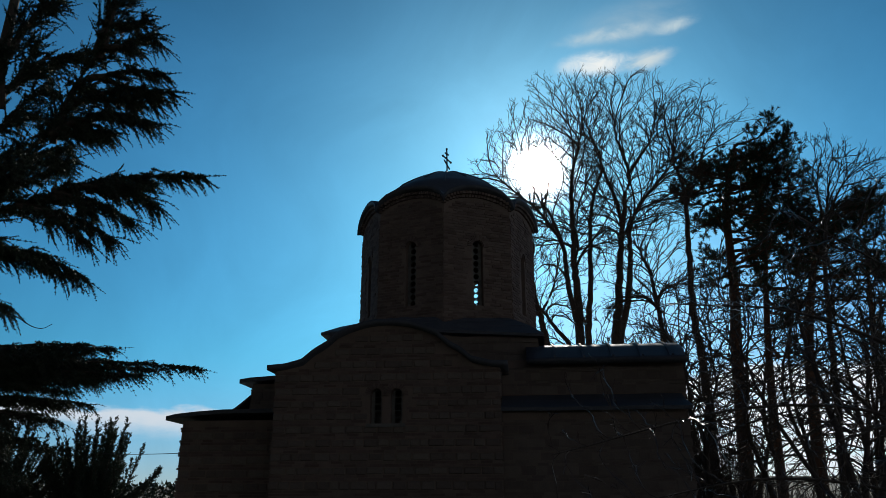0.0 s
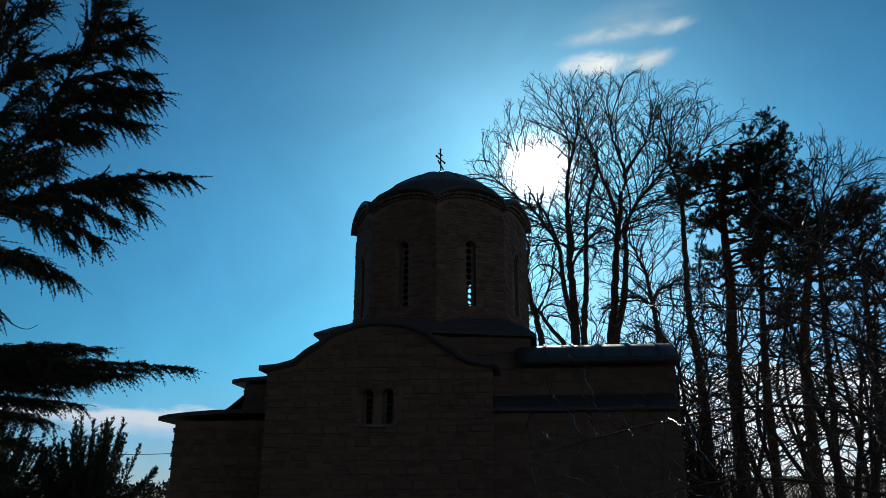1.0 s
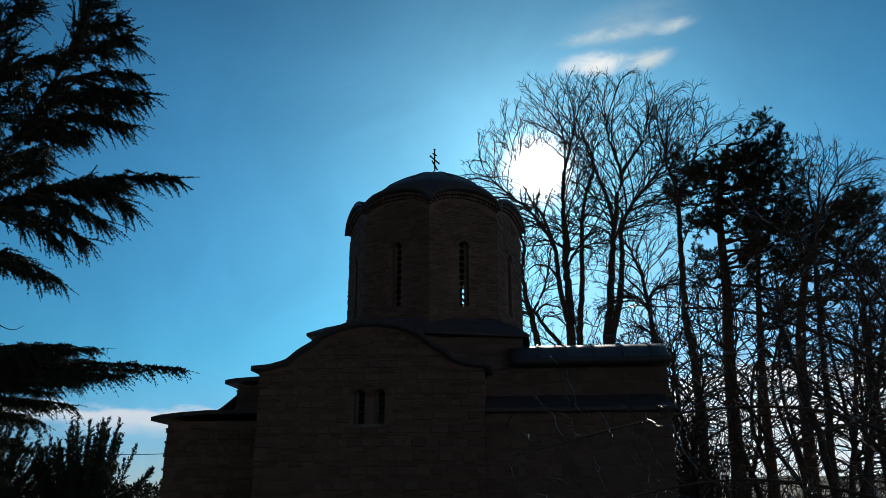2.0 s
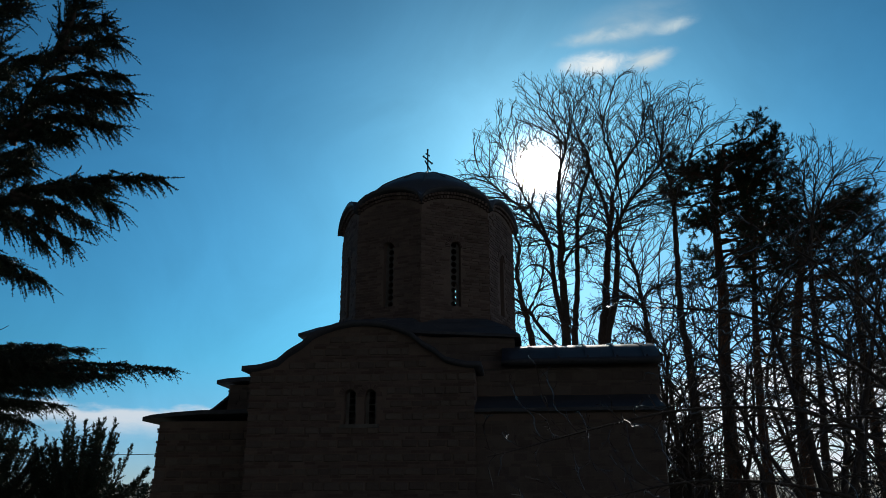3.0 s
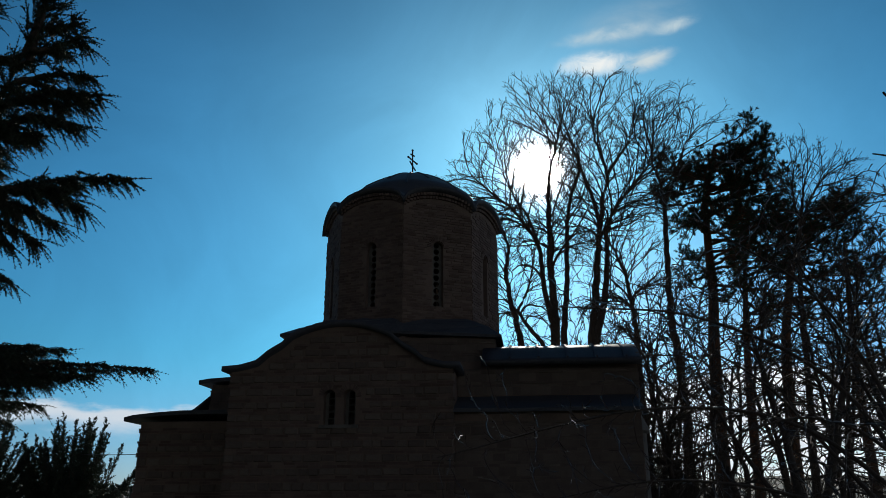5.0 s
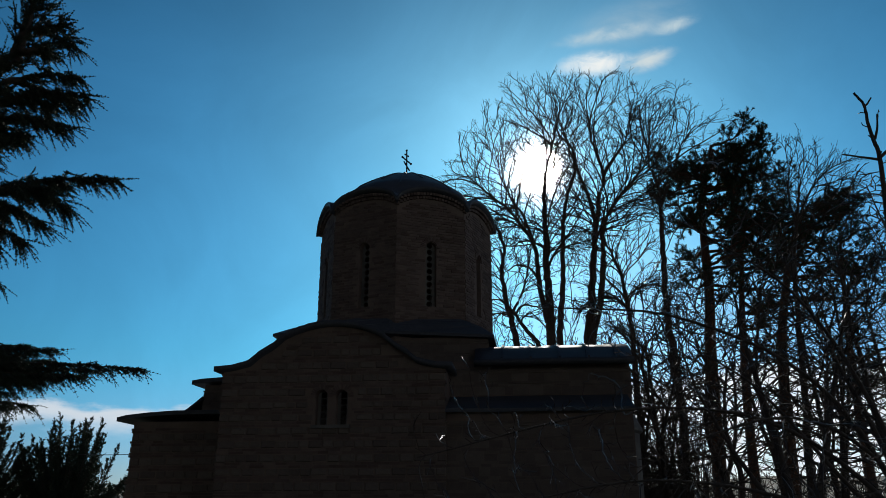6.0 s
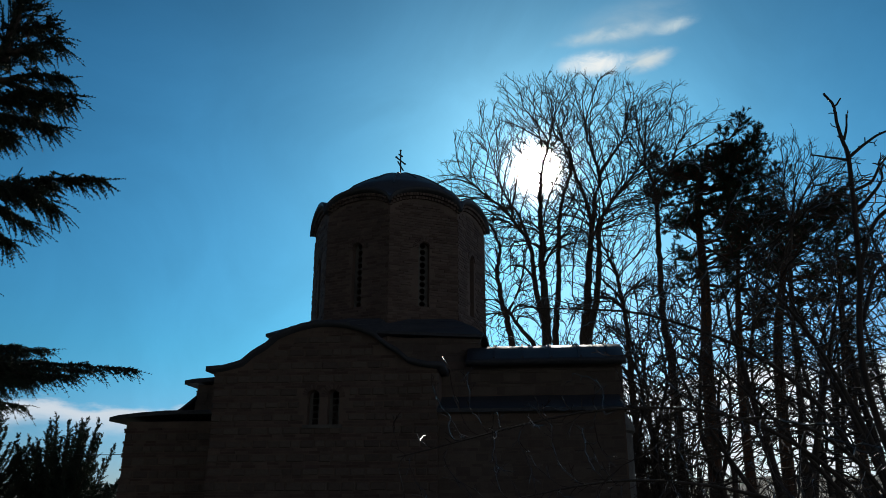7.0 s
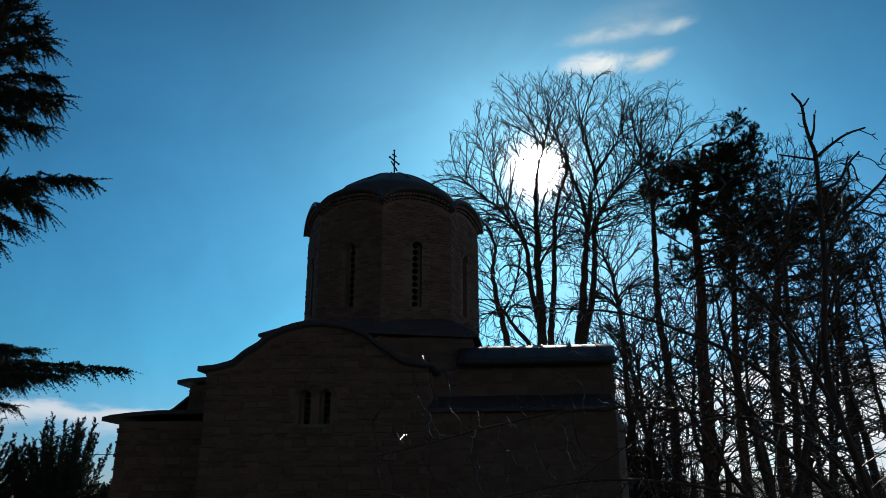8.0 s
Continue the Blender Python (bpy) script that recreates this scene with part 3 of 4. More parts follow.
def make_drum():
    for k in range(8):
        bm = bmesh.new()
        xs = [-FACE / 2 + FACE * i / 16 for i in range(17)]
        wall_panel(bm, -FACE / 2, FACE / 2, 4.9, lambda u: arch_line(u, FACE / 2 + 0.02, 8.05, 0.42), 0.30, [(0.0, 0.26, 5.78, 7.2)], xs, face_pose(k))
        wall = part("drum_wall", bm, MORTAR, church)
        # window: pierced panel of round lights, with glass behind
        bm = bmesh.new()
        m = face_pose(k)
        for i in range(11):
            z = 5.8 + 0.155 * i
            if z > 7.2:
                continue
            for a in range(12):
                w0, w1 = 2 * math.pi * a / 12, 2 * math.pi * (a + 1) / 12
                cs = [(0.068, w0), (0.068, w1), (0.13, w1), (0.13, w0)]
                q = []
                for r, w in cs:
                    x, y = r * math.cos(w), r * math.sin(w)
                    if r > 0.1:
                        s = 0.13 / max(abs(math.cos(w)), abs(math.sin(w)) * 0.13 / 0.078)
                        x, y = s * math.cos(w), s * math.sin(w)
                    q.append((x, z + 0.078 + y))
                f = [bm.verts.new(m @ Vector((x, 0.12, zz))) for x, zz in q]
                b = [bm.verts.new(m @ Vector((x, 0.15, zz))) for x, zz in q]
                bm.faces.new(f)
                bm.faces.new(b[::-1])
                bm.faces.new((f[0], b[0], b[1], f[1]))
        tagged(part("window_panel", bm, SLAB, wall, "pierced stone window panel"), kind="stuff")
        # raised brick archivolt over the window and corbelled eave following the arch
        bm = bmesh.new()
        for i in range(17):
            a = math.pi * i / 16
            mm = m @ pose(0.2 * math.cos(a), 0, 7.2 + 0.2 * math.sin(a), 0, -math.degrees(a) + 90, 0)
            box(bm, -0.016, 0.016, -0.03, 0.05, -0.06, 0.06, mm)
        tagged(part("archivolt", bm, BRICK, wall), kind="stuff")
        for ring, out in ((0.0, 0.05), (0.075, 0.10)):
            bm = bmesh.new()
            n = 22
            for i in range(n):
                u0 = -FACE / 2 - 0.03 + (FACE + 0.06) * i / n
                u = u0 + FACE / n / 2
                z = arch_line(u, FACE / 2 + 0.12, 7.92 + ring, 0.46)
                box(bm, u0 + 0.006, u0 + FACE / n - 0.006, -out, 0.1, z, z + 0.062, m)
            tagged(part("corbel_course", bm, BRICK, wall), kind="stuff")
    # roof: eight small vaults running into the dome
    bm = bmesh.new()
    seg, rings = 160, 30
    half = 2.33 * math.sin(math.pi / 8)
    grid = []
    rng = random.Random(4)
    for i in range(rings + 1):
        s = i / rings
        row = []
        for j in range(seg):
            a = 2 * math.pi * j / seg
            rel = (a + math.pi / 8) % (math.pi / 4) - math.pi / 8      # angle off the nearest side's middle
            edge = 2.33 * math.cos(math.pi / 8) / math.cos(rel)
            r = edge * s
            u = r * math.sin(rel)
            vault = arch_line(u, half, 8.24, 0.43)
            dome = 9.84 - 0.42 * r ** 1.45 - 0.9 * max(0.0, r - 1.6)
            z = max(vault if abs(u) < half else 8.24, dome) + rng.uniform(-0.006, 0.006)
            w = a + radians(VERTEX + 22.5)
            row.append(bm.verts.new((r * math.cos(w), r * math.sin(w), z)))
            if i == 0:
                break
        grid.append(row)
    for i in range(rings):
        for j in range(seg):
            k = (j + 1) % seg
            if i == 0:
                bm.faces.new((grid[0][0], grid[1][j], grid[1][k]))
            else:
                bm.faces.new((grid[i][j], grid[i + 1][j], grid[i + 1][k], grid[i][k]))
    low = [bm.verts.new((v.co.x, v.co.y, v.co.z - 0.09)) for v in grid[-1]]
    inn = [bm.verts.new((v.co.x * 0.8, v.co.y * 0.8, v.co.z - 0.09)) for v in grid[-1]]
    for j in range(seg):
        k = (j + 1) % seg
        bm.faces.new((grid[-1][j], low[j], low[k], grid[-1][k]))
        bm.faces.new((low[j], inn[j], inn[k], low[k]))
    part("dome", bm, LEAD, church, "lead dome rising from eight small arched gables", True)
    # raised seams between the sheets of the dome
    for k in range(16):
        a = radians(VERTEX + 22.5 * k)
        reach = 1.66 if k % 2 == 0 else 1.3
        seam = Tubes()
        seam.add([Vector((r * math.cos(a), r * math.sin(a), 9.845 - 0.42 * r ** 1.45 - 0.9 * max(0.0, r - 1.6))) for r in [0.08 + (reach - 0.08) * i / 9 for i in range(10)]], [0.026] * 10, 5)
        raw("dome_seam", seam.v, seam.f, LEAD, church)
    # iron cross with three bars, leaning a little
    bm = bmesh.new()
    m = pose(0, 0, 9.79, 0, -1.5, 64)
    box(bm, -0.014, 0.014, -0.014, 0.014, 0, 0.76, m)
    for z, h, tilt in ((0.62, 0.09, 0), (0.47, 0.2, 8), (0.31, 0.16, 34)):
        box(bm, -h, h, -0.013, 0.013, -0.016, 0.016, m @ pose(0, 0, z, 0, tilt, 0))
    for z, x in ((0.443, 0.2), (0.497, -0.2), (0.76, 0.0)):
        box(bm, -0.022, 0.022, -0.018, 0.018, -0.022, 0.022, m @ pose(x, 0, z, 0, 45, 0))
    part("cross", bm, IRON, church, "thin wrought-iron cross on the dome")
    bm = bmesh.new()
    bmesh.ops.create_uvsphere(bm, u_segments=12, v_segments=8, radius=0.05, matrix=pose(0, 0, 9.84))
    part("finial", bm, LEAD, church, "", True)


make_drum()

# ---- trees behind the church ----
def dome(p, c=(6.9, 28.3, 11.9), r=(6.2, 3.0, 6.4)):
    """The shared round head of the two great trees."""
    d = [abs(a - b) / s for a, b, s in zip(p, c, r)]
    lump = 0.10 * noise.noise(p * 0.55) + 0.06 * noise.noise(p * 1.5)
    return (d[0] ** 2.1 + d[1] ** 2.1 + d[2] ** 2.1) ** (1 / 2.1) + lump


def egg(c, r):
    return lambda p: math.sqrt(sum(((a - b) / s) ** 2 for a, b, s in zip(p, c, r))) + 0.12 * noise.noise(p * 0.7)


def either(*shapes):
    return lambda p: min(f(p) for f in shapes)


bare_tree([([(4.9, 28, 0), (5.0, 28, 4), (5.05, 28, 7.26), (5.09, 28, 8.65), (5.03, 28, 9.98), (5.06, 28, 11.35), (5.06, 28.1, 12.5), (5.14, 28.2, 13.7), (5.45, 28.2, 15.3), (5.8, 28.2, 16.6)], 0.24, 0.03),
           ([(4.99, 27.9, 8.0), (4.73, 27.8, 9.26), (4.57, 27.7, 10.82), (4.09, 27.6, 11.69), (3.51, 27.5, 12.39), (2.76, 27.4, 13.0), (2.0, 27.4, 13.7)], 0.12, 0.025),
           ([(5.2, 28.2, 3.0), (5.46, 28.4, 7.34), (5.61, 28.5, 8.75), (5.75, 28.6, 10.33), (5.82, 28.6, 11.96), (6.09, 28.7, 13.4), (6.49, 28.8, 14.6), (6.28, 28.9, 15.7), (6.05, 28.9, 16.5)], 0.15, 0.03),
           ([(4.7, 27.8, 9.59), (4.36, 27.7, 10.01), (3.85, 27.6, 10.12), (3.5, 27.6, 9.88)], 0.06, 0.02),
           ([(4.56, 27.8, 11.1), (4.21, 28.2, 12.36), (3.84, 28.5, 13.1), (3.39, 28.7, 14.3)], 0.075, 0.02)],
          fill(3000, 5, (0.5, 25.2, 10.2), (6.5, 31.2, 19), lambda p: dome(p) if p.z > 13.0 - 0.5 * p.x else 9.0), 3,
          "tall leafless broadleaf tree with a fan-shaped crown", start=0.45)
bare_tree([([(6.6, 29.4, 0), (6.7, 29.5, 4), (6.76, 29.5, 7.4), (6.94, 29.5, 9.03), (7.13, 29.5, 10.67), (7.32, 29.5, 12.11), (7.55, 29.5, 13.6), (7.82, 29.5, 14.75), (7.41, 29.4, 15.98), (7.22, 29.3, 17.4)], 0.25, 0.03),
           ([(6.8, 29.4, 7.2), (7.31, 29.2, 9.44), (7.46, 29.1, 10.84), (7.49, 29.0, 11.92), (7.95, 29.0, 13.07), (8.51, 28.9, 13.72), (9.14, 28.8, 14.5), (9.67, 28.8, 15.6)], 0.15, 0.03),
           ([(7.35, 29.5, 12.3), (7.14, 29.7, 13.8), (6.81, 29.9, 15.0), (6.64, 30.0, 16.1), (6.06, 30.1, 16.8)], 0.10, 0.025),
           ([(7.82, 29.5, 14.75), (8.39, 29.6, 15.6), (8.94, 29.7, 16.46), (9.24, 29.7, 17.6)], 0.09, 0.025)],
          fill(2700, 6, (5.6, 26.6, 10.6), (10.4, 32.4, 20), lambda p: dome(p, (7.2, 29.5, 12.2), (6.4, 2.9, 6.85)) if p.z > 11.4 + 0.6 * abs(p.x - 7.6) else 9.0), 8,
          "tall leafless broadleaf tree with two long upright limbs", start=0.5)
bare_tree([([(10.3, 30.4, 0), (10.4, 30.4, 4), (10.37, 30.5, 6.96), (10.22, 30.5, 8.57), (10.23, 30.5, 10.24), (10.33, 30.5, 12.22), (10.37, 30.5, 13.75), (10.32, 30.5, 14.75), (10.05, 30.5, 15.55), (10.06, 30.5, 16.47), (10.45, 30.5, 17.65)], 0.21, 0.03),
           ([(10.4, 30.5, 13.7), (11.13, 30.7, 15.42), (11.67, 30.8, 16.73), (12.37, 30.9, 17.67)], 0.085, 0.02),
           ([(10.05, 30.5, 16.36), (9.77, 30.3, 17.37), (9.76, 30.2, 18.35)], 0.06, 0.02)],
          fill(1900, 7, (7.6, 28.2, 9.5), (14.4, 32.6, 19.8), either(egg((10.7, 30.5, 16.9), (1.8, 1.8, 2.5)), egg((12.6, 30.7, 16.7), (1.75, 1.7, 1.45)), egg((9.4, 30.2, 12.4), (1.6, 1.5, 2.6)))), 12,
          "slim leafless tree with a long bare trunk", start=0.55, fan=0.35)
bare_tree([([(8.0, 27, 0), (7.9, 27, 4), (7.86, 27, 6.65), (7.79, 27, 8.09), (7.65, 27, 9.36), (7.35, 27, 10.3), (7.1, 27, 10.9)], 0.15, 0.03)],
          fill(800, 8, (5.6, 25.2, 7), (9.6, 28.8, 12.6), egg((7.5, 27, 9.8), (1.8, 1.6, 2.6))), 13, "slender leafless tree leaning over the chancel roof", start=0.5)
bare_tree([([(3.9, 27, 0), (3.9, 27, 4), (3.77, 27, 6.67), (3.56, 27, 7.8), (3.37, 27, 8.63), (3.23, 27, 9.66), (3.33, 27, 10.58), (3.1, 27, 11.4), (2.72, 27, 11.8)], 0.17, 0.03),
           ([(4.3, 26.8, 4.5), (4.55, 26.8, 6.6), (3.98, 26.8, 7.54), (3.47, 26.8, 8.27), (3.11, 26.8, 8.6)], 0.12, 0.03),
           ([(3.5, 27, 8.0), (4.0, 26.9, 9.0), (4.2, 26.8, 10.0)], 0.06, 0.02)],
          fill(1100, 9, (1.4, 25.4, 6), (5.4, 28.6, 12.8), egg((3.4, 27, 9.4), (1.7, 1.5, 3.2))), 14, "leafless tree with crooked limbs behind the drum", wiggle=0.4, start=0.4)
bare_tree([([(13.2, 26.5, 0), (13.3, 26.5, 3), (13.47, 26.5, 5.1), (13.63, 26.5, 7.86), (13.78, 26.5, 9.75), (14.15, 26.5, 11.7), (14.41, 26.5, 12.8), (14.65, 26.5, 13.5)], 0.17, 0.02),
           ([(14.22, 26.6, 11.56), (14.86, 26.7, 12.7), (15.4, 26.7, 13.4)], 0.06, 0.02),
           ([(14.06, 26.5, 11.3), (13.91, 26.4, 12.6), (14.09, 26.4, 13.5)], 0.06, 0.02)],
          fill(1200, 10, (12.6, 25, 11), (17, 28, 15), either(egg((14.4, 26.5, 13.0), (1.3, 1.2, 1.75)), egg((15.6, 26.7, 12.9), (1.2, 1.2, 1.5)))), 15,
          "leafless tree with a broom-like top among the pines", start=0.6)


for x, y, h, wide, seed in ((5.7, 26.4, 8.6, 2.4, 17), (8.4, 26.6, 9.4, 1.8, 18)):
    bare_tree([([(x, y, 0), (x + 0.1, y, h * 0.3), (x - 0.3, y, h * 0.55), (x - 0.6, y, h * 0.8)], 0.11, 0.02),
               ([(x, y, h * 0.12), (x + 0.5, y, h * 0.4), (x + 1.0, y, h * 0.72)], 0.08, 0.02)],
              fill(620, seed, (x - 3, y - 1.4, h * 0.4), (x + 3, y + 1.4, h + 0.3), egg((x, y, h * 0.7), (wide, 1.2, h * 0.3))), seed, "low leafless tree behind the chancel", group="low trees", wiggle=0.25, tip=0.01, fan=0.4)


def pine(root, trunk_pts, r0, crown_c, crown_r, seed, label, limbs_n=26, tufts=14):
    """A pine: long bare trunk, flat limbs, needle tufts at the ends of upturned shoots."""
    rng = random.Random(seed)
    root = Vector(root)
    tree = new("pine_tree")
    tree.location = root
    trunk, limbs, needles = Tubes(), Tubes(), Tubes()
    line = [q - root for q in smooth_line(trunk_pts)]
    n = len(line)
    trunk.add(line, [r0 * (1 - 0.8 * i / (n - 1)) for i in range(n)], 10)
    c, r = Vector(crown_c) - root, Vector(crown_r)

    def tuft(q, way, size):
        """A bottle-brush of long needles round the end of a shoot."""
        for k in range(40):
            d = (way * rng.uniform(0.1, 0.9) + unit(rng) + Vector((0, 0, 0.25))).normalized()
            needles.blade(q + way * rng.uniform(-0.6, 0.2) * size, d, d.cross(unit(rng)).normalized(), size * rng.uniform(0.5, 0.8), size * 0.06)

    for k in range(limbs_n):
        t = 0.42 + 0.58 * (k + rng.random()) / limbs_n
        x = t * (n - 1)
        i = min(int(x), n - 2)
        q = line[i].lerp(line[i + 1], x - i)
        a = rng.uniform(0, 2 * math.pi)
        h = max(0.0, 1 - ((q.z - c.z) / r.z) ** 2) ** 0.32
        sparse = q.z < c.z - 0.55 * r.z
        end = Vector((c.x + math.cos(a) * r.x * (h * rng.uniform(0.6, 1.0) + 0.12), c.y + math.sin(a) * r.y * (h * 0.9 + 0.12), q.z + rng.uniform(-0.3, 0.9) * (1 if t < 0.9 else 0.3)))
        mid = q.lerp(end, 0.5) + Vector((0, 0, rng.uniform(-0.5, 0.1)))
        pts = [v + unit(rng) * 0.05 for v in smooth_line([q, mid, end], 6)]
        m = len(pts)
        limb = Tubes()
        limb.add(pts, [0.075 * (1 - 0.8 * j / (m - 1)) for j in range(m)], 6)
        raw("limb", limb.v, limb.f, PINE_BARK, tree)
        for b in range(tufts if not sparse else tufts // 2):
            u = 0.3 + 0.7 * rng.random()
            j = min(int(u * (m - 1)), m - 2)
            s0 = pts[j].lerp(pts[j + 1], rng.random())
            along = (pts[j + 1] - pts[j]).normalized()
            way = (along * 0.6 + unit(rng) * 0.8 + Vector((0, 0, 0.35))).normalized()
            ln = rng.uniform(0.25, 0.75)
            s1 = s0 + way * ln * 0.6 + unit(rng) * 0.06
            s2 = s1 + (way + Vector((0, 0, 0.5))).normalized() * ln * 0.5
            limbs.add([s0, s1, s2], [0.022, 0.016, 0.01], 3)
            tuft(s2, (s2 - s1).normalized(), rng.uniform(0.18, 0.26))
            for e in range(3):
                w = (way + unit(rng) * 0.9 + Vector((0, 0, 0.3))).normalized()
                s3 = s0.lerp(s1, rng.uniform(0.3, 1)) + w * rng.uniform(0.2, 0.5)
                limbs.add([s1, s3], [0.012, 0.008], 3)
                tuft(s3, w, rng.uniform(0.14, 0.22))
    for k in range(10):       # dead snags below the crown
        i = rng.randrange(int(n * 0.2), int(n * 0.55))
        w = Vector((rng.uniform(-1, 1), rng.uniform(-1, 1), rng.uniform(-0.3, 0.3))).normalized()
        limbs.add([line[i], line[i] + w * 0.8, line[i] + w * 1.6 + unit(rng) * 0.3], [0.035, 0.02, 0.008], 4)
    raw("trunk", trunk.v, trunk.f, PINE_BARK, tree)
    tagged(raw("twig_mesh", limbs.v, limbs.f, PINE_BARK, tree, smooth=False), kind="stuff")
    tagged(raw("crown", needles.v, needles.f, PINE_NEEDLE, tree, smooth=False), kind="stuff")
    return tagged(tree, label, "tree")


pine((12.0, 31.7, 0), [(12.0, 31.7, 0), (12.1, 31.7, 4), (12.24, 31.7, 7.65), (12.46, 31.7, 10.1), (12.49, 31.7, 12.4), (12.58, 31.7, 14.4), (12.87, 31.7, 15.4), (13.3, 31.7, 17.1)], 0.31,
     (13.5, 31.7, 14.0), (3.2, 2.6, 3.9), 21, "tall dark green pine with a bare reddish trunk", 50, 19)
pine((14.6, 31.0, 0), [(14.6, 31.0, 0), (14.7, 31.0, 4), (14.92, 31.0, 7.5), (15.37, 31.0, 9.9), (15.83, 31.0, 11.6), (16.3, 31.0, 12.8), (16.7, 31.0, 13.5)], 0.27,
     (16.5, 31.0, 12.0), (2.4, 2.4, 2.7), 22, "dark green pine with a broken flat top", 32, 16)
pine((14.0, 33.2, 0), [(14.0, 33.2, 0), (14.1, 33.2, 6), (14.5, 33.2, 11), (15.1, 33.2, 15.0)], 0.24, (15.4, 33.2, 13.0), (2.2, 2.0, 3.3), 24,
     "slim dark pine behind its neighbours", 24, 13)
pine((18.2, 32.0, 0), [(18.2, 32.0, 0), (18.2, 32.0, 7), (18.6, 32.0, 12.6)], 0.25, (18.8, 32.0, 11.4), (1.7, 2.0, 2.6), 23,
     "dark green pine half hidden by bare branches", 15, 13)

# ---- bare thicket beside the church ----
for k, (x, y, h, lean) in enumerate([(6.7, 20.0, 7.0, 0.3), (7.6, 23.0, 8.2, 0.2), (8.8, 21.0, 7.8, 0.5), (9.6, 25.0, 9.4, -0.4), (11.8, 25.0, 11.0, 1.6), (13.6, 25.0, 10.4, -0.3),
                                     (10.6, 20.0, 7.6, 0.6), (12.2, 22.5, 9.0, -0.3), (14.8, 22.5, 9.6, 0.3), (16.4, 26.5, 11.8, 0.5), (5.9, 21.5, 6.6, 0.2)]):
    rng = random.Random(140 + k)
    stems = []
    for b in range(1 + k % 3):
        a, out = rng.uniform(0, 2 * math.pi), rng.uniform(0.5, 1.3)
        cx, cy, top = math.cos(a) * out, math.sin(a) * out, h * rng.uniform(0.62, 0.8)
        low = 0.0 if b == 0 else h * rng.uniform(0.08, 0.22)
        stems.append(([(x, y, low), (x + 0.25 * cx + rng.uniform(-0.2, 0.2), y + 0.25 * cy, low + 0.3 * (top - low)), (x + 0.75 * cx + rng.uniform(-0.3, 0.3), y + 0.75 * cy, low + 0.62 * (top - low)),
                       (x + cx + lean * 0.6, y + cy, top)], rng.uniform(0.09, 0.14) * (1.0 if b == 0 else 0.75), 0.03))
    bare_tree(stems, fill(470, 240 + k, (x - 3, y - 2.5, 1.2), (x + 3.4, y + 2.5, h + 0.5), egg((x + lean * 0.5, y, h * 0.58), (2.3, 2.0, h * 0.46)), 0.35), 40 + k,
              "leafless many-stemmed thicket tree", 0.22, 0.36, 0.013, 0.25, 0.1, 1.0, 0.2, 0.4, 0.6, "thicket trees", fan=0.4)


def make_undergrowth():
    """Tangled bare canes along the foot of the thicket."""
    rng = random.Random(55)
    T = Tubes()
    for k in range(900):
        x, y = (rng.uniform(5.4, 19.0), rng.uniform(18.5, 29.0)) if k < 620 else (rng.uniform(5.6, 8.0), rng.uniform(20.0, 23.5))
        h = rng.uniform(0.6, 1.0) ** 2 * (3.0 if k < 620 else 5.6) * (y / 24)
        a = rng.uniform(0, 2 * math.pi)
        w = rng.uniform(0.3, 1.2)
        p = [Vector((x + math.cos(a) * w * t * t, y + math.sin(a) * w * t * t, h * (1.25 * t - 0.25 * t * t))) + unit(rng) * 0.06 * t for t in (0, 0.3, 0.55, 0.8, 1.0)]
        T.add(p, [0.022, 0.018, 0.014, 0.011, 0.008], 3)
        for b in range(3):
            q = p[rng.choice((1, 2, 3))]
            d = (unit(rng) + Vector((0, 0, 0.5))).normalized()
            T.add([q, q + d * 0.35, q + d * 0.6 + unit(rng) * 0.15], [0.012, 0.009, 0.006], 3)
    tagged(raw("undergrowth", T.v, T.f, BARK, smooth=False), "tangled bare canes under the thicket trees", "undergrowth", kind="stuff")


make_undergrowth()

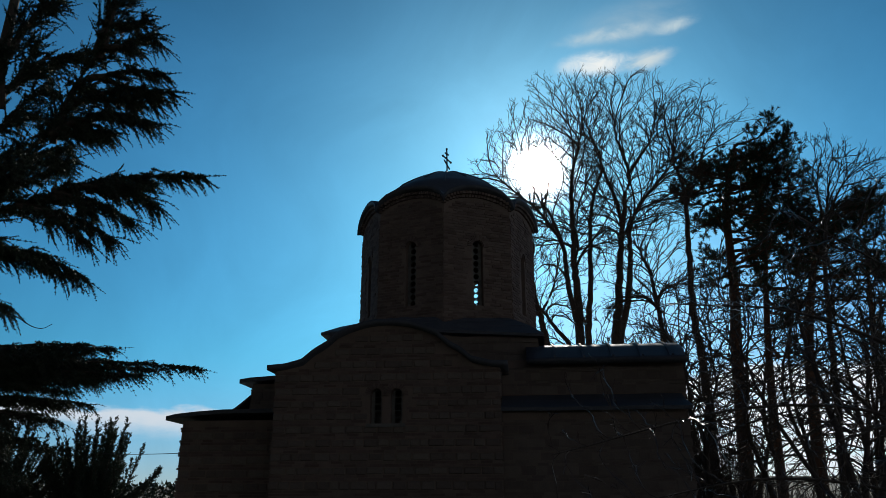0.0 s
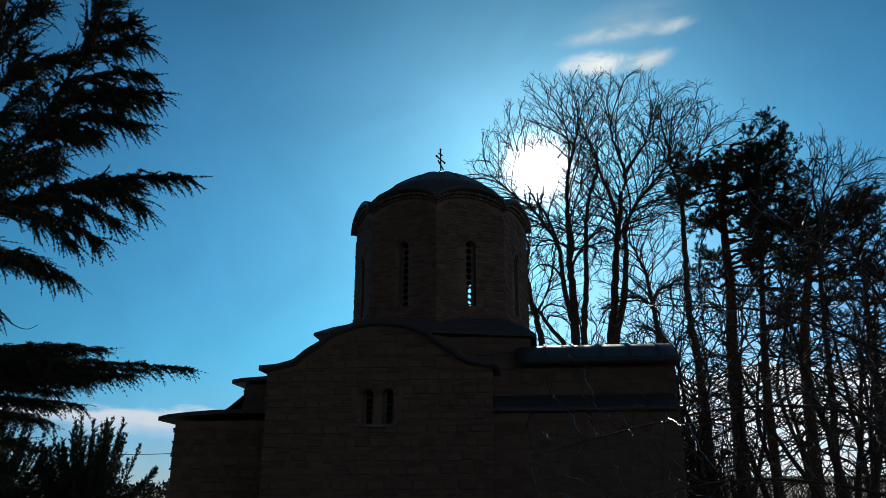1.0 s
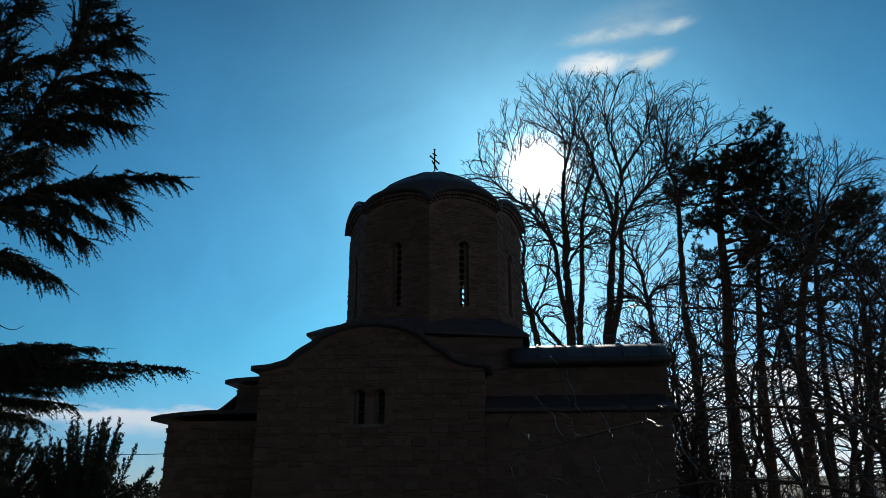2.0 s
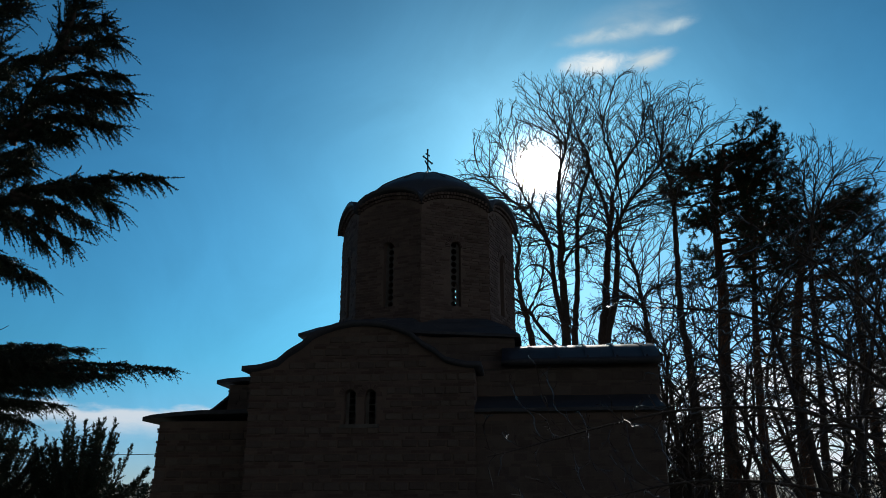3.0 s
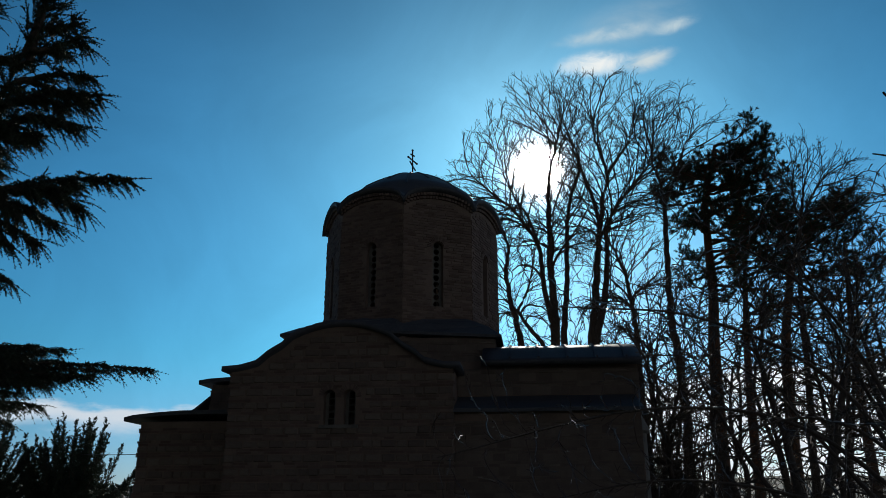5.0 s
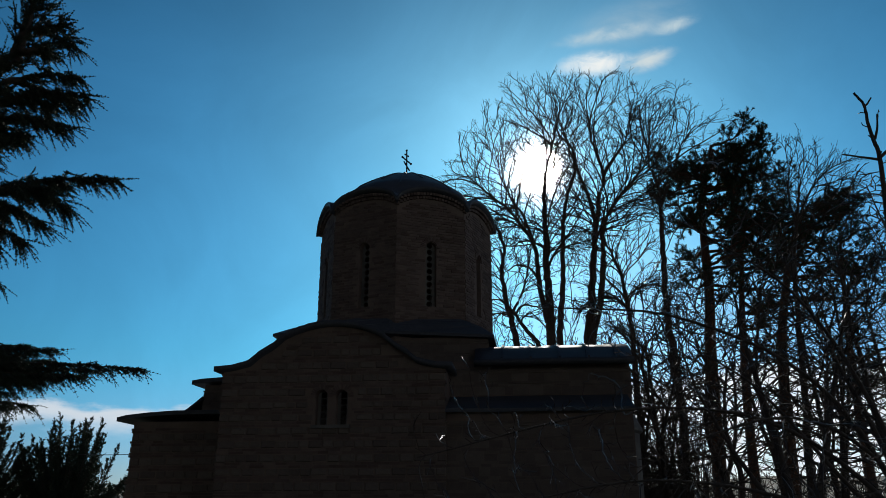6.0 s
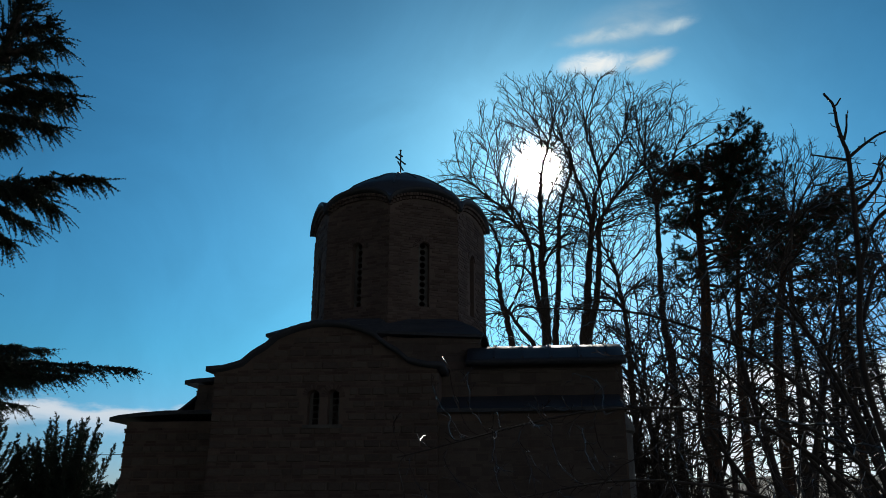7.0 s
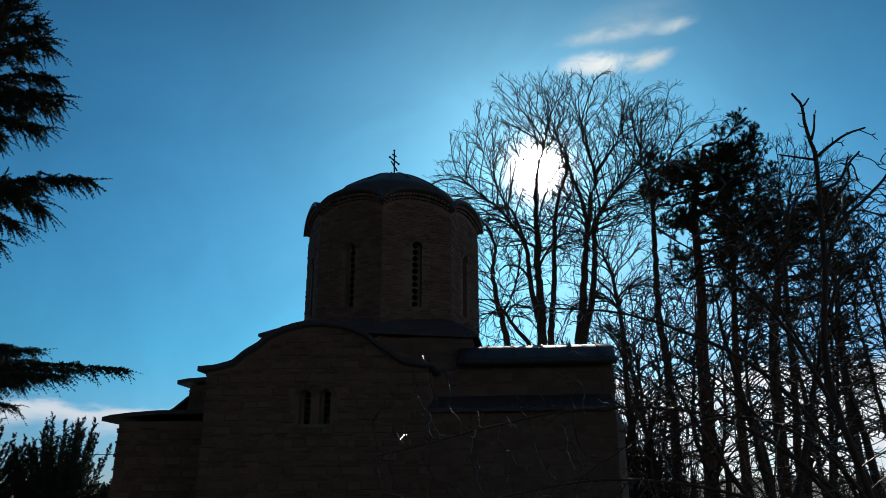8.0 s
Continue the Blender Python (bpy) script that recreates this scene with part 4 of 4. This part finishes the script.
# ---- near trees on the right of the path ----
bare_tree([([(3.75, 4.0, 0), (3.66, 3.9, 1.0), (3.302, 3.7, 2.105), (3.36, 3.7, 2.737), (3.39, 3.7, 3.08), (3.408, 3.7, 3.376), (3.393, 3.7, 3.48), (3.38, 3.7, 3.586), (3.378, 3.7, 3.69), (3.335, 3.7, 3.765)], 0.021, 0.006),
           ([(3.403, 3.7, 3.362), (3.313, 3.7, 3.376), (3.212, 3.7, 3.392)], 0.008, 0.004),
           ([(3.378, 3.7, 3.68), (3.40, 3.7, 3.70), (3.425, 3.7, 3.735)], 0.006, 0.004),
           ([(3.411, 3.7, 3.376), (3.498, 3.7, 3.446), (3.598, 3.7, 3.514), (3.707, 3.7, 3.555)], 0.010, 0.005),
           ([(3.403, 3.7, 3.483), (3.429, 3.7, 3.559), (3.44, 3.7, 3.635)], 0.008, 0.004),
           ([(3.432, 3.75, 3.202), (3.539, 3.75, 3.259), (3.603, 3.75, 3.355), (3.68, 3.75, 3.435)], 0.010, 0.005),
           ([(3.39, 3.72, 3.06), (3.50, 3.72, 3.16), (3.58, 3.72, 3.26), (3.575, 3.72, 3.35)], 0.013, 0.005),
           ([(3.36, 3.7, 2.737), (3.46, 3.68, 2.98), (3.60, 3.66, 3.11), (3.74, 3.65, 3.25), (3.80, 3.65, 3.41)], 0.014, 0.005),
           ([(3.34, 3.7, 2.5), (3.50, 3.8, 2.75), (3.72, 3.85, 2.9), (3.95, 3.85, 3.1)], 0.013, 0.005),
           ([(3.66, 3.9, 1.0), (4.1, 3.9, 1.7), (4.3, 3.9, 2.3), (4.6, 3.9, 2.7)], 0.014, 0.005)],
          fill(330, 31, (3.1, 3.4, 2.4), (4.4, 4.2, 3.9), either(egg((3.68, 3.75, 3.0), (0.5, 0.32, 0.45)), egg((3.4, 3.7, 3.5), (0.05, 0.04, 0.26)), egg((3.56, 3.7, 3.47), (0.17, 0.04, 0.09))), 0.2), 61, "small leafless fruit tree with knobbly spurs",
          0.035, 0.06, 0.0034, 0.5, 0.1, 0.7, 0.35, 0.035, 0.9, twig=TWIG, fan=0.0)
bare_tree([([(5.4, 6.7, 0), (5.1, 6.7, 1.2), (4.0, 6.6, 2.2), (2.6, 6.4, 2.35), (0.86, 6.3, 1.96)], 0.034, 0.005),
           ([(5.3, 6.7, 0.6), (4.4, 6.5, 2.4), (3.2, 6.4, 3.1), (1.9, 6.3, 3.2)], 0.032, 0.005),
           ([(5.3, 6.7, 0.7), (4.8, 6.7, 2.4), (4.2, 6.6, 3.4), (3.3, 6.5, 4.0)], 0.034, 0.005),
           ([(5.4, 6.7, 0.5), (5.5, 6.8, 2.2), (5.3, 6.7, 3.6), (5.1, 6.7, 4.5)], 0.034, 0.005),
           ([(5.2, 6.7, 1.0), (4.2, 6.9, 1.6), (2.9, 6.9, 1.8), (1.6, 6.8, 1.6)], 0.028, 0.005),
           ([(5.2, 6.7, 1.1), (4.4, 6.0, 1.9), (3.6, 5.6, 2.2), (2.7, 5.4, 2.0)], 0.026, 0.005)],
          fill(640, 32, (0.6, 4.6, 0.6), (6.8, 8.4, 4.8), egg((3.8, 6.5, 2.3), (3.0, 1.7, 2.4)), 0.2), 62, "spreading leafless fruit tree with shining twigs",
          0.07, 0.17, 0.0042, 0.28, 0.08, 1.0, 0.2, 0.11, 0.8, twig=TWIG, fan=0.0)
bare_tree([([(6.6, 9.2, 0), (6.4, 9.2, 1.6), (5.8, 9.1, 3.2), (5.2, 9.1, 4.9)], 0.06, 0.008),
           ([(6.6, 9.2, 0.6), (7.1, 9.2, 2.2), (7.1, 9.1, 3.8), (7.4, 9.1, 5.2)], 0.05, 0.008),
           ([(6.6, 9.2, 0.8), (5.8, 9.3, 1.8), (4.9, 9.3, 2.9), (4.2, 9.3, 3.4)], 0.04, 0.008),
           ([(6.6, 9.2, 0.8), (7.6, 9.4, 1.6), (8.4, 9.5, 2.4), (9.2, 9.5, 3.6)], 0.04, 0.008)],
          fill(460, 33, (3.4, 7, 0.8), (9.8, 11.4, 5.9), egg((6.4, 9.2, 3.0), (2.9, 2.0, 2.7)), 0.2), 63, "spreading leafless fruit tree beside the thicket",
          0.1, 0.24, 0.0065, 0.45, 0.08, 0.85, 0.2, 0.13, 0.6, fan=0.0)
bare_tree([([(7.0, 13.5, 0), (6.9, 13.5, 2.0), (6.5, 13.5, 4.2), (6.3, 13.5, 5.6)], 0.12, 0.01),
           ([(7.0, 13.5, 0.6), (7.6, 13.4, 2.6), (8.2, 13.4, 4.6), (8.6, 13.4, 5.8)], 0.09, 0.01),
           ([(7.0, 13.5, 1.0), (6.2, 13.8, 2.4), (5.6, 13.8, 3.6), (5.4, 13.8, 4.4)], 0.06, 0.01)],
          fill(480, 34, (4.2, 11, 1), (10, 16, 7.2), egg((7.1, 13.5, 3.8), (2.6, 2.2, 3.0)), 0.3), 64, "leafless round-headed orchard tree",
          0.14, 0.3, 0.0085, 0.35, 0.1, 0.9, 0.2, 0.2, 0.6, fan=0.3)
bare_tree([([(9.4, 14.5, 0), (9.3, 14.5, 2.0), (9.0, 14.5, 4.4), (8.9, 14.5, 6.4)], 0.13, 0.01),
           ([(9.4, 14.5, 0.6), (10.1, 14.4, 2.6), (10.6, 14.4, 4.8), (10.8, 14.4, 6.4)], 0.09, 0.01)],
          fill(480, 35, (6.8, 12, 1), (12.4, 17, 7.8), egg((9.6, 14.5, 4.1), (2.6, 2.2, 3.3)), 0.3), 65, "leafless round-headed orchard tree",
          0.14, 0.3, 0.0085, 0.35, 0.1, 0.9, 0.2, 0.2, 0.6, fan=0.3)

# ---- cedars on the left of the path ----
def cedar_limbs(trunk_x, y, rows):
    return [((trunk_x, y, z0), tip, w) for z0, tip, w in rows]


near_cedar = conifer((-5.7, 8.7, 0), [(-5.7, 8.7, 0), (-5.7, 8.7, 3), (-5.75, 8.7, 6), (-5.7, 8.7, 9.5)], 0.22,
        [((-5.7, 8.7, 4.6), (-4.67, 8.5, 6.3), 0.6), ((-4.9, 8.6, 5.9), (-4.16, 8.4, 7.2), 0.55), ((-4.3, 8.4, 6.9), (-4.05, 8.3, 8.4), 0.55),
         ((-4.2, 8.4, 7.0), (-3.5, 8.3, 7.15), 0.4), ((-4.4, 8.4, 6.6), (-3.35, 8.3, 6.62), 0.5), ((-4.6, 8.5, 6.3), (-3.28, 8.3, 6.38), 0.55),
         ((-4.8, 8.5, 6.0), (-3.4, 8.3, 5.95), 0.5), ((-4.1, 8.4, 7.3), (-3.7, 8.3, 7.5), 0.4), ((-4.9, 8.6, 5.95), (-3.9, 8.3, 5.82), 0.45),
         ((-5.7, 8.7, 5.0), (-4.5, 8.6, 5.62), 0.4), ((-5.7, 8.7, 4.85), (-2.86, 8.6, 5.42), 0.62), ((-4.3, 8.6, 5.2), (-3.3, 8.5, 4.95), 0.5),
         ((-4.7, 8.6, 5.1), (-3.6, 8.5, 4.75), 0.5), ((-5.0, 8.6, 5.0), (-3.8, 8.5, 4.5), 0.5), ((-5.7, 8.7, 4.5), (-4.15, 8.6, 4.12), 0.55), ((-5.7, 8.7, 4.4), (-4.6, 8.6, 4.35), 0.5),
         ((-5.7, 8.7, 5.9), (-5.15, 8.9, 6.85), 0.5), ((-5.7, 8.7, 6.4), (-5.4, 8.9, 7.5), 0.6), ((-5.7, 8.7, 5.4), (-5.0, 9.4, 6.2), 0.5), ((-5.7, 8.7, 6.6), (-4.9, 9.3, 7.6), 0.4),
         ((-5.7, 8.7, 4.9), (-6.6, 8.4, 5.2), 0.6), ((-5.7, 8.7, 5.6), (-6.6, 8.5, 6.1), 0.6), ((-5.7, 8.7, 6.4), (-6.6, 8.5, 7.0), 0.6), ((-5.7, 8.7, 7.2), (-5.0, 8.6, 8.2), 0.6),
         ((-5.7, 8.7, 3.9), (-4.95, 8.6, 3.75), 0.3)],
        71, "dark green cedar with drooping needle sprays", 0.040, 0.026, 0.075, 21, 0.42)
T = Tubes()
shoot = smooth_line([(-5.7, 8.7, 4.3), (-5.55, 8.6, 4.02), (-5.2, 8.6, 3.78), (-4.88, 8.6, 3.62), (-4.7, 8.6, 3.515), (-4.57, 8.6, 3.49), (-4.47, 8.6, 3.54)], 5)
T.add([q - near_cedar.location for q in shoot], [0.010 - 0.007 * k / (len(shoot) - 1) for k in range(len(shoot))], 5)
raw("bare_shoot", T.v, T.f, BARK, near_cedar, "thin bare hanging shoot")
conifer((-9.6, 14.0, 0), [(-9.6, 14.0, 0), (-9.6, 14.0, 4), (-9.5, 14.0, 6.0)], 0.26,
        cedar_limbs(-9.6, 14.0, [
            (3.9, (-4.45, 14.2, 4.0), 0.8), (4.1, (-5.9, 13.7, 4.25), 0.8), (4.05, (-6.3, 14.6, 4.2), 1.0), (3.7, (-5.4, 13.8, 3.8), 0.8), (3.85, (-6.2, 14.4, 3.95), 0.9),
            (3.75, (-7.0, 13.6, 3.9), 0.9), (3.6, (-6.0, 13.4, 3.62), 0.7), (3.9, (-6.6, 13.4, 4.1), 0.9), (3.4, (-6.3, 14.0, 3.3), 0.6), (3.2, (-6.6, 13.6, 2.95), 0.6),
            (2.9, (-6.9, 14.0, 2.5), 0.6), (4.4, (-11.5, 14.0, 4.7), 1.0), (2.4, (-7.2, 13.8, 2.0), 0.6)]),
        72, "wide flat-layered cedar with dark needle plates", 0.052, 0.055, 0.07, 13, 0.5, arch=0.02, extra=2)


def plume_bush(root, seed, plumes, spread, height, label):
    """An evergreen of steep leafy plumes."""
    rng = random.Random(seed)
    bush = new("yew_tree")
    bush.location = root
    wood, leaves = Tubes(), Tubes()
    stem = Tubes()
    stem.add([Vector((0, 0, 0)), Vector((0, 0, height * 0.5))], [0.16, 0.08], 8)
    raw("trunk", stem.v, stem.f, BARK, bush)
    for k in range(plumes):
        a = rng.uniform(0, 2 * math.pi)
        q = Vector((0, 0, rng.uniform(0.3, height * 0.35)))
        out = spread * rng.uniform(0.1, 1.0)
        tip = Vector((math.cos(a) * out, math.sin(a) * out * 0.7, height * rng.uniform(0.8, 1.0) * (1 - 0.45 * out / spread)))
        mid = q.lerp(tip, 0.5) + Vector((math.cos(a) * 0.12 * out, math.sin(a) * 0.1 * out, -0.06 * height))
        pts = smooth_line([q, mid, tip], 7)
        m = len(pts)
        wood.add(pts, [0.05 * (1 - 0.8 * i / (m - 1)) for i in range(m)], 4)
        for b in range(42):
            t = 0.15 + 0.85 * (b + rng.random()) / 42
            i = min(int(t * (m - 1)), m - 2)
            s0 = pts[i].lerp(pts[i + 1], t * (m - 1) - i)
            along = (pts[i + 1] - pts[i]).normalized()
            needle_spray(wood, leaves, rng, s0, (along * 1.1 + unit(rng) * 0.8).normalized(), rng.uniform(0.35, 0.75) * (1.2 - 0.85 * t), 0.02, 0.11, 0.06, 0.012)
    tagged(raw("twig_mesh", wood.v, wood.f, BARK, bush), kind="stuff")
    tagged(raw("crown", leaves.v, leaves.f, NEEDLE, bush, smooth=False), kind="stuff")
    return tagged(bush, label, "tree")


plume_bush((-14.4, 33.0, 0), 81, 60, 3.0, 5.9, "dark evergreen with steep feathery plumes")
plume_bush((-18.2, 32.0, 0), 82, 60, 3.2, 6.2, "dark evergreen with steep feathery plumes")


def make_hedge():
    rng = random.Random(90)
    T = Tubes()
    for k in range(9000):
        x = rng.uniform(-34, -6)
        h = 2.62 + 0.2 * noise.noise(Vector((x * 0.5, 0, 3)))
        p = Vector((x, 44 + rng.uniform(-0.6, 0.6), h * rng.random() ** 0.6))
        d = (unit(rng) + Vector((0, -0.2, 0.5))).normalized()
        T.blade(p, d, d.cross(unit(rng)).normalized(), rng.uniform(0.15, 0.32), 0.09)
    tagged(raw("hedge", T.v, T.f, NEEDLE, smooth=False), "clipped dark evergreen hedge behind the churchyard", "hedge", kind="stuff")


make_hedge()

# cable from the back of the narthex into the evergreens
T = Tubes()
T.add([Vector((-14.4 + 9.2 * t, 33.0 - 12.0 * t, 3.55 - 0.6 * t - 0.3 * t * (1 - t))) for t in [k / 16 for k in range(17)]], [0.012] * 17, 5)
tagged(raw("overhead_cable", T.v, T.f, IRON), "thin black cable strung from church to evergreen", "cable")

# ---- masonry of the church, course by course ----
class Boxes:
    def __init__(self):
        self.v, self.f = [], []

    def add(self, m, x0, x1, y0, y1, z0, z1, rng, jit=0.004):
        b = len(self.v)
        for z in (z0, z1):
            for x, y in ((x0, y0), (x1, y0), (x1, y1), (x0, y1)):
                self.v.append(tuple(m @ Vector((x + rng.uniform(-jit, jit), y + rng.uniform(-jit, jit), z + rng.uniform(-jit, jit)))))
        for q in ((0, 3, 2, 1), (4, 5, 6, 7), (0, 1, 5, 4), (1, 2, 6, 5), (2, 3, 7, 6), (3, 0, 4, 7)):
            self.f.append(tuple(b + i for i in q))


def stone_mesh(seed):
    """A rough block, one metre each way, with a worn front."""
    rng = random.Random(seed)
    bm = bmesh.new()
    rows = []
    for y, inset in ((0.5, 0.0), (-0.3, 0.0), (-0.5, 0.09)):
        rows.append([bm.verts.new((sx * (0.5 - inset) + rng.uniform(-0.03, 0.03), y + rng.uniform(-0.08, 0.05) * (y < 0), sz * (0.5 - inset * 1.4) + rng.uniform(-0.04, 0.04)))
                     for sx, sz in ((-1, -1), (1, -1), (1, 1), (-1, 1))])
    for a, b in zip(rows, rows[1:]):
        for i in range(4):
            j = (i + 1) % 4
            bm.faces.new((a[i], a[j], b[j], b[i]))
    bm.faces.new(rows[-1])
    bm.faces.new(rows[0][::-1])
    bmesh.ops.recalc_face_normals(bm, faces=bm.faces[:])
    me = bpy.data.meshes.new("stone")
    bm.to_mesh(me)
    bm.free()
    me.materials.append(STONE)
    return me


STONE_MESHES = [stone_mesh(k) for k in range(6)]


def lay(wall, m, x0, x1, z0, top, holes, seed, single, ends=(0.03, 0.03), depth=0.16):
    """Bands of rough stone between double courses of brick on the outer face of a wall."""
    rng = random.Random(seed)
    bricks, z, course = Boxes(), z0, 0
    high = max(top(x0 + (x1 - x0) * k / 40) for k in range(41))

    def free(a, b, za, zb):
        if min(top(a), top(b), top((a + b) / 2)) < zb:
            return False
        return not any(a < c + w / 2 + 0.02 and b > c - w / 2 - 0.02 and za < spring + w / 2 and zb > sill for c, w, sill, spring in holes)

    while z < high:
        stone = course % 3 == 0
        h = rng.uniform(0.12, 0.17) if stone else 0.045
        x = x0 - rng.uniform(0, ends[0])
        while x < x1 - 0.04:
            w = rng.uniform(0.16, 0.36) if stone else rng.uniform(0.2, 0.3)
            last = x + w > x1 - 0.1
            e = x1 + rng.uniform(0, ends[1]) if last else x + w
            a, b = x + 0.0035, e - 0.0035
            out = rng.uniform(0.012, 0.024) if stone else rng.uniform(0.008, 0.028)
            if free(a, b, z, z + h):
                if stone and single:
                    ob = new("stone", rng.choice(STONE_MESHES))
                    ob.parent = wall
                    ob.matrix_basis = m @ Matrix.Translation(((a + b) / 2, depth / 2 - out, z + h / 2)) @ Matrix.Diagonal((b - a, depth, h, 1))
                else:
                    bricks.add(m, a, b, -out, depth - 0.02, z, z + h, rng)
            x = e
            if last:
                break
        z += h + 0.008
        course += 1
    tagged(raw("masonry", bricks.v, bricks.f, BRICK if single else STONES, wall, smooth=False), kind="stuff")


WALLS = {}
for ob in church.children:
    WALLS.setdefault(ob.name.split(".")[0], []).append(ob)
TWIN = [(-1.04, 0.24, 3.05, 3.6), (-0.64, 0.24, 3.05, 3.6)]
lay(WALLS["gable_wall"][0], pose(0, -3.6, 0), -3.08, 1.38, 1.3, lambda x: gable(x) - 0.13, TWIN, 101, True)
lay(WALLS["narthex_wall"][0], pose(0, -2.35, 0), -5.48, -3.1, 1.3, lambda x: 3.26, (), 102, True, (0.05, 0.0))
lay(WALLS["narthex_wall"][0], pose(-5.48, 0, 0, 0, 0, -90), -2.3, 2.3, 1.3, lambda x: 3.26, (), 103, False)
lay(WALLS["upper_bay_wall"][0], pose(0, -1.85, 0), -4.18, -3.1, 3.5, lambda x: 4.1, (), 104, False, (0.04, 0.0))
lay(WALLS["chancel_wall"][0], pose(0, -2.62, 0), 1.4, 5.04, 3.7, lambda x: 4.25, (), 105, False)
lay(WALLS["aisle_wall"][0], pose(0, -3.42, 0), 1.42, 4.9, 1.3, lambda x: 3.27, (), 106, False)
lay(WALLS["drum_base"][0], pose(0, -2.15, 0), -2.4, 2.16, 4.2, lambda x: 5.0, (), 107, False)
for k, wall in enumerate(WALLS["drum_wall"]):
    rng = random.Random(200 + k)
    B, m, z, row = Boxes(), face_pose(k), 5.3, 0
    while z < 8.4:
        x = -FACE / 2 - (0.02 if row % 2 else 0.0)
        first = True
        while x < FACE / 2:
            w = rng.uniform(0.19, 0.27) * (0.5 if first and row % 2 else 1.0)
            first = False
            a, b = x + 0.006, min(x + w, FACE / 2 + rng.uniform(-0.01, 0.015)) - 0.006
            hole = a < 0.135 and b > -0.135 and 5.75 < z < 7.34
            if b - a > 0.03 and not hole and max(abs(a), abs(b)) < FACE / 2 + 0.03 and z + 0.05 < arch_line(min(max(abs(a), abs(b)), FACE / 2), FACE / 2 + 0.02, 7.9, 0.44):
                B.add(m, a, b, -rng.uniform(0.006, 0.024), 0.08, z, z + 0.05, rng)
            x += w
        z += 0.064
        row += 1
    tagged(raw("masonry", B.v, B.f, BRICK, wall, smooth=False), kind="stuff")
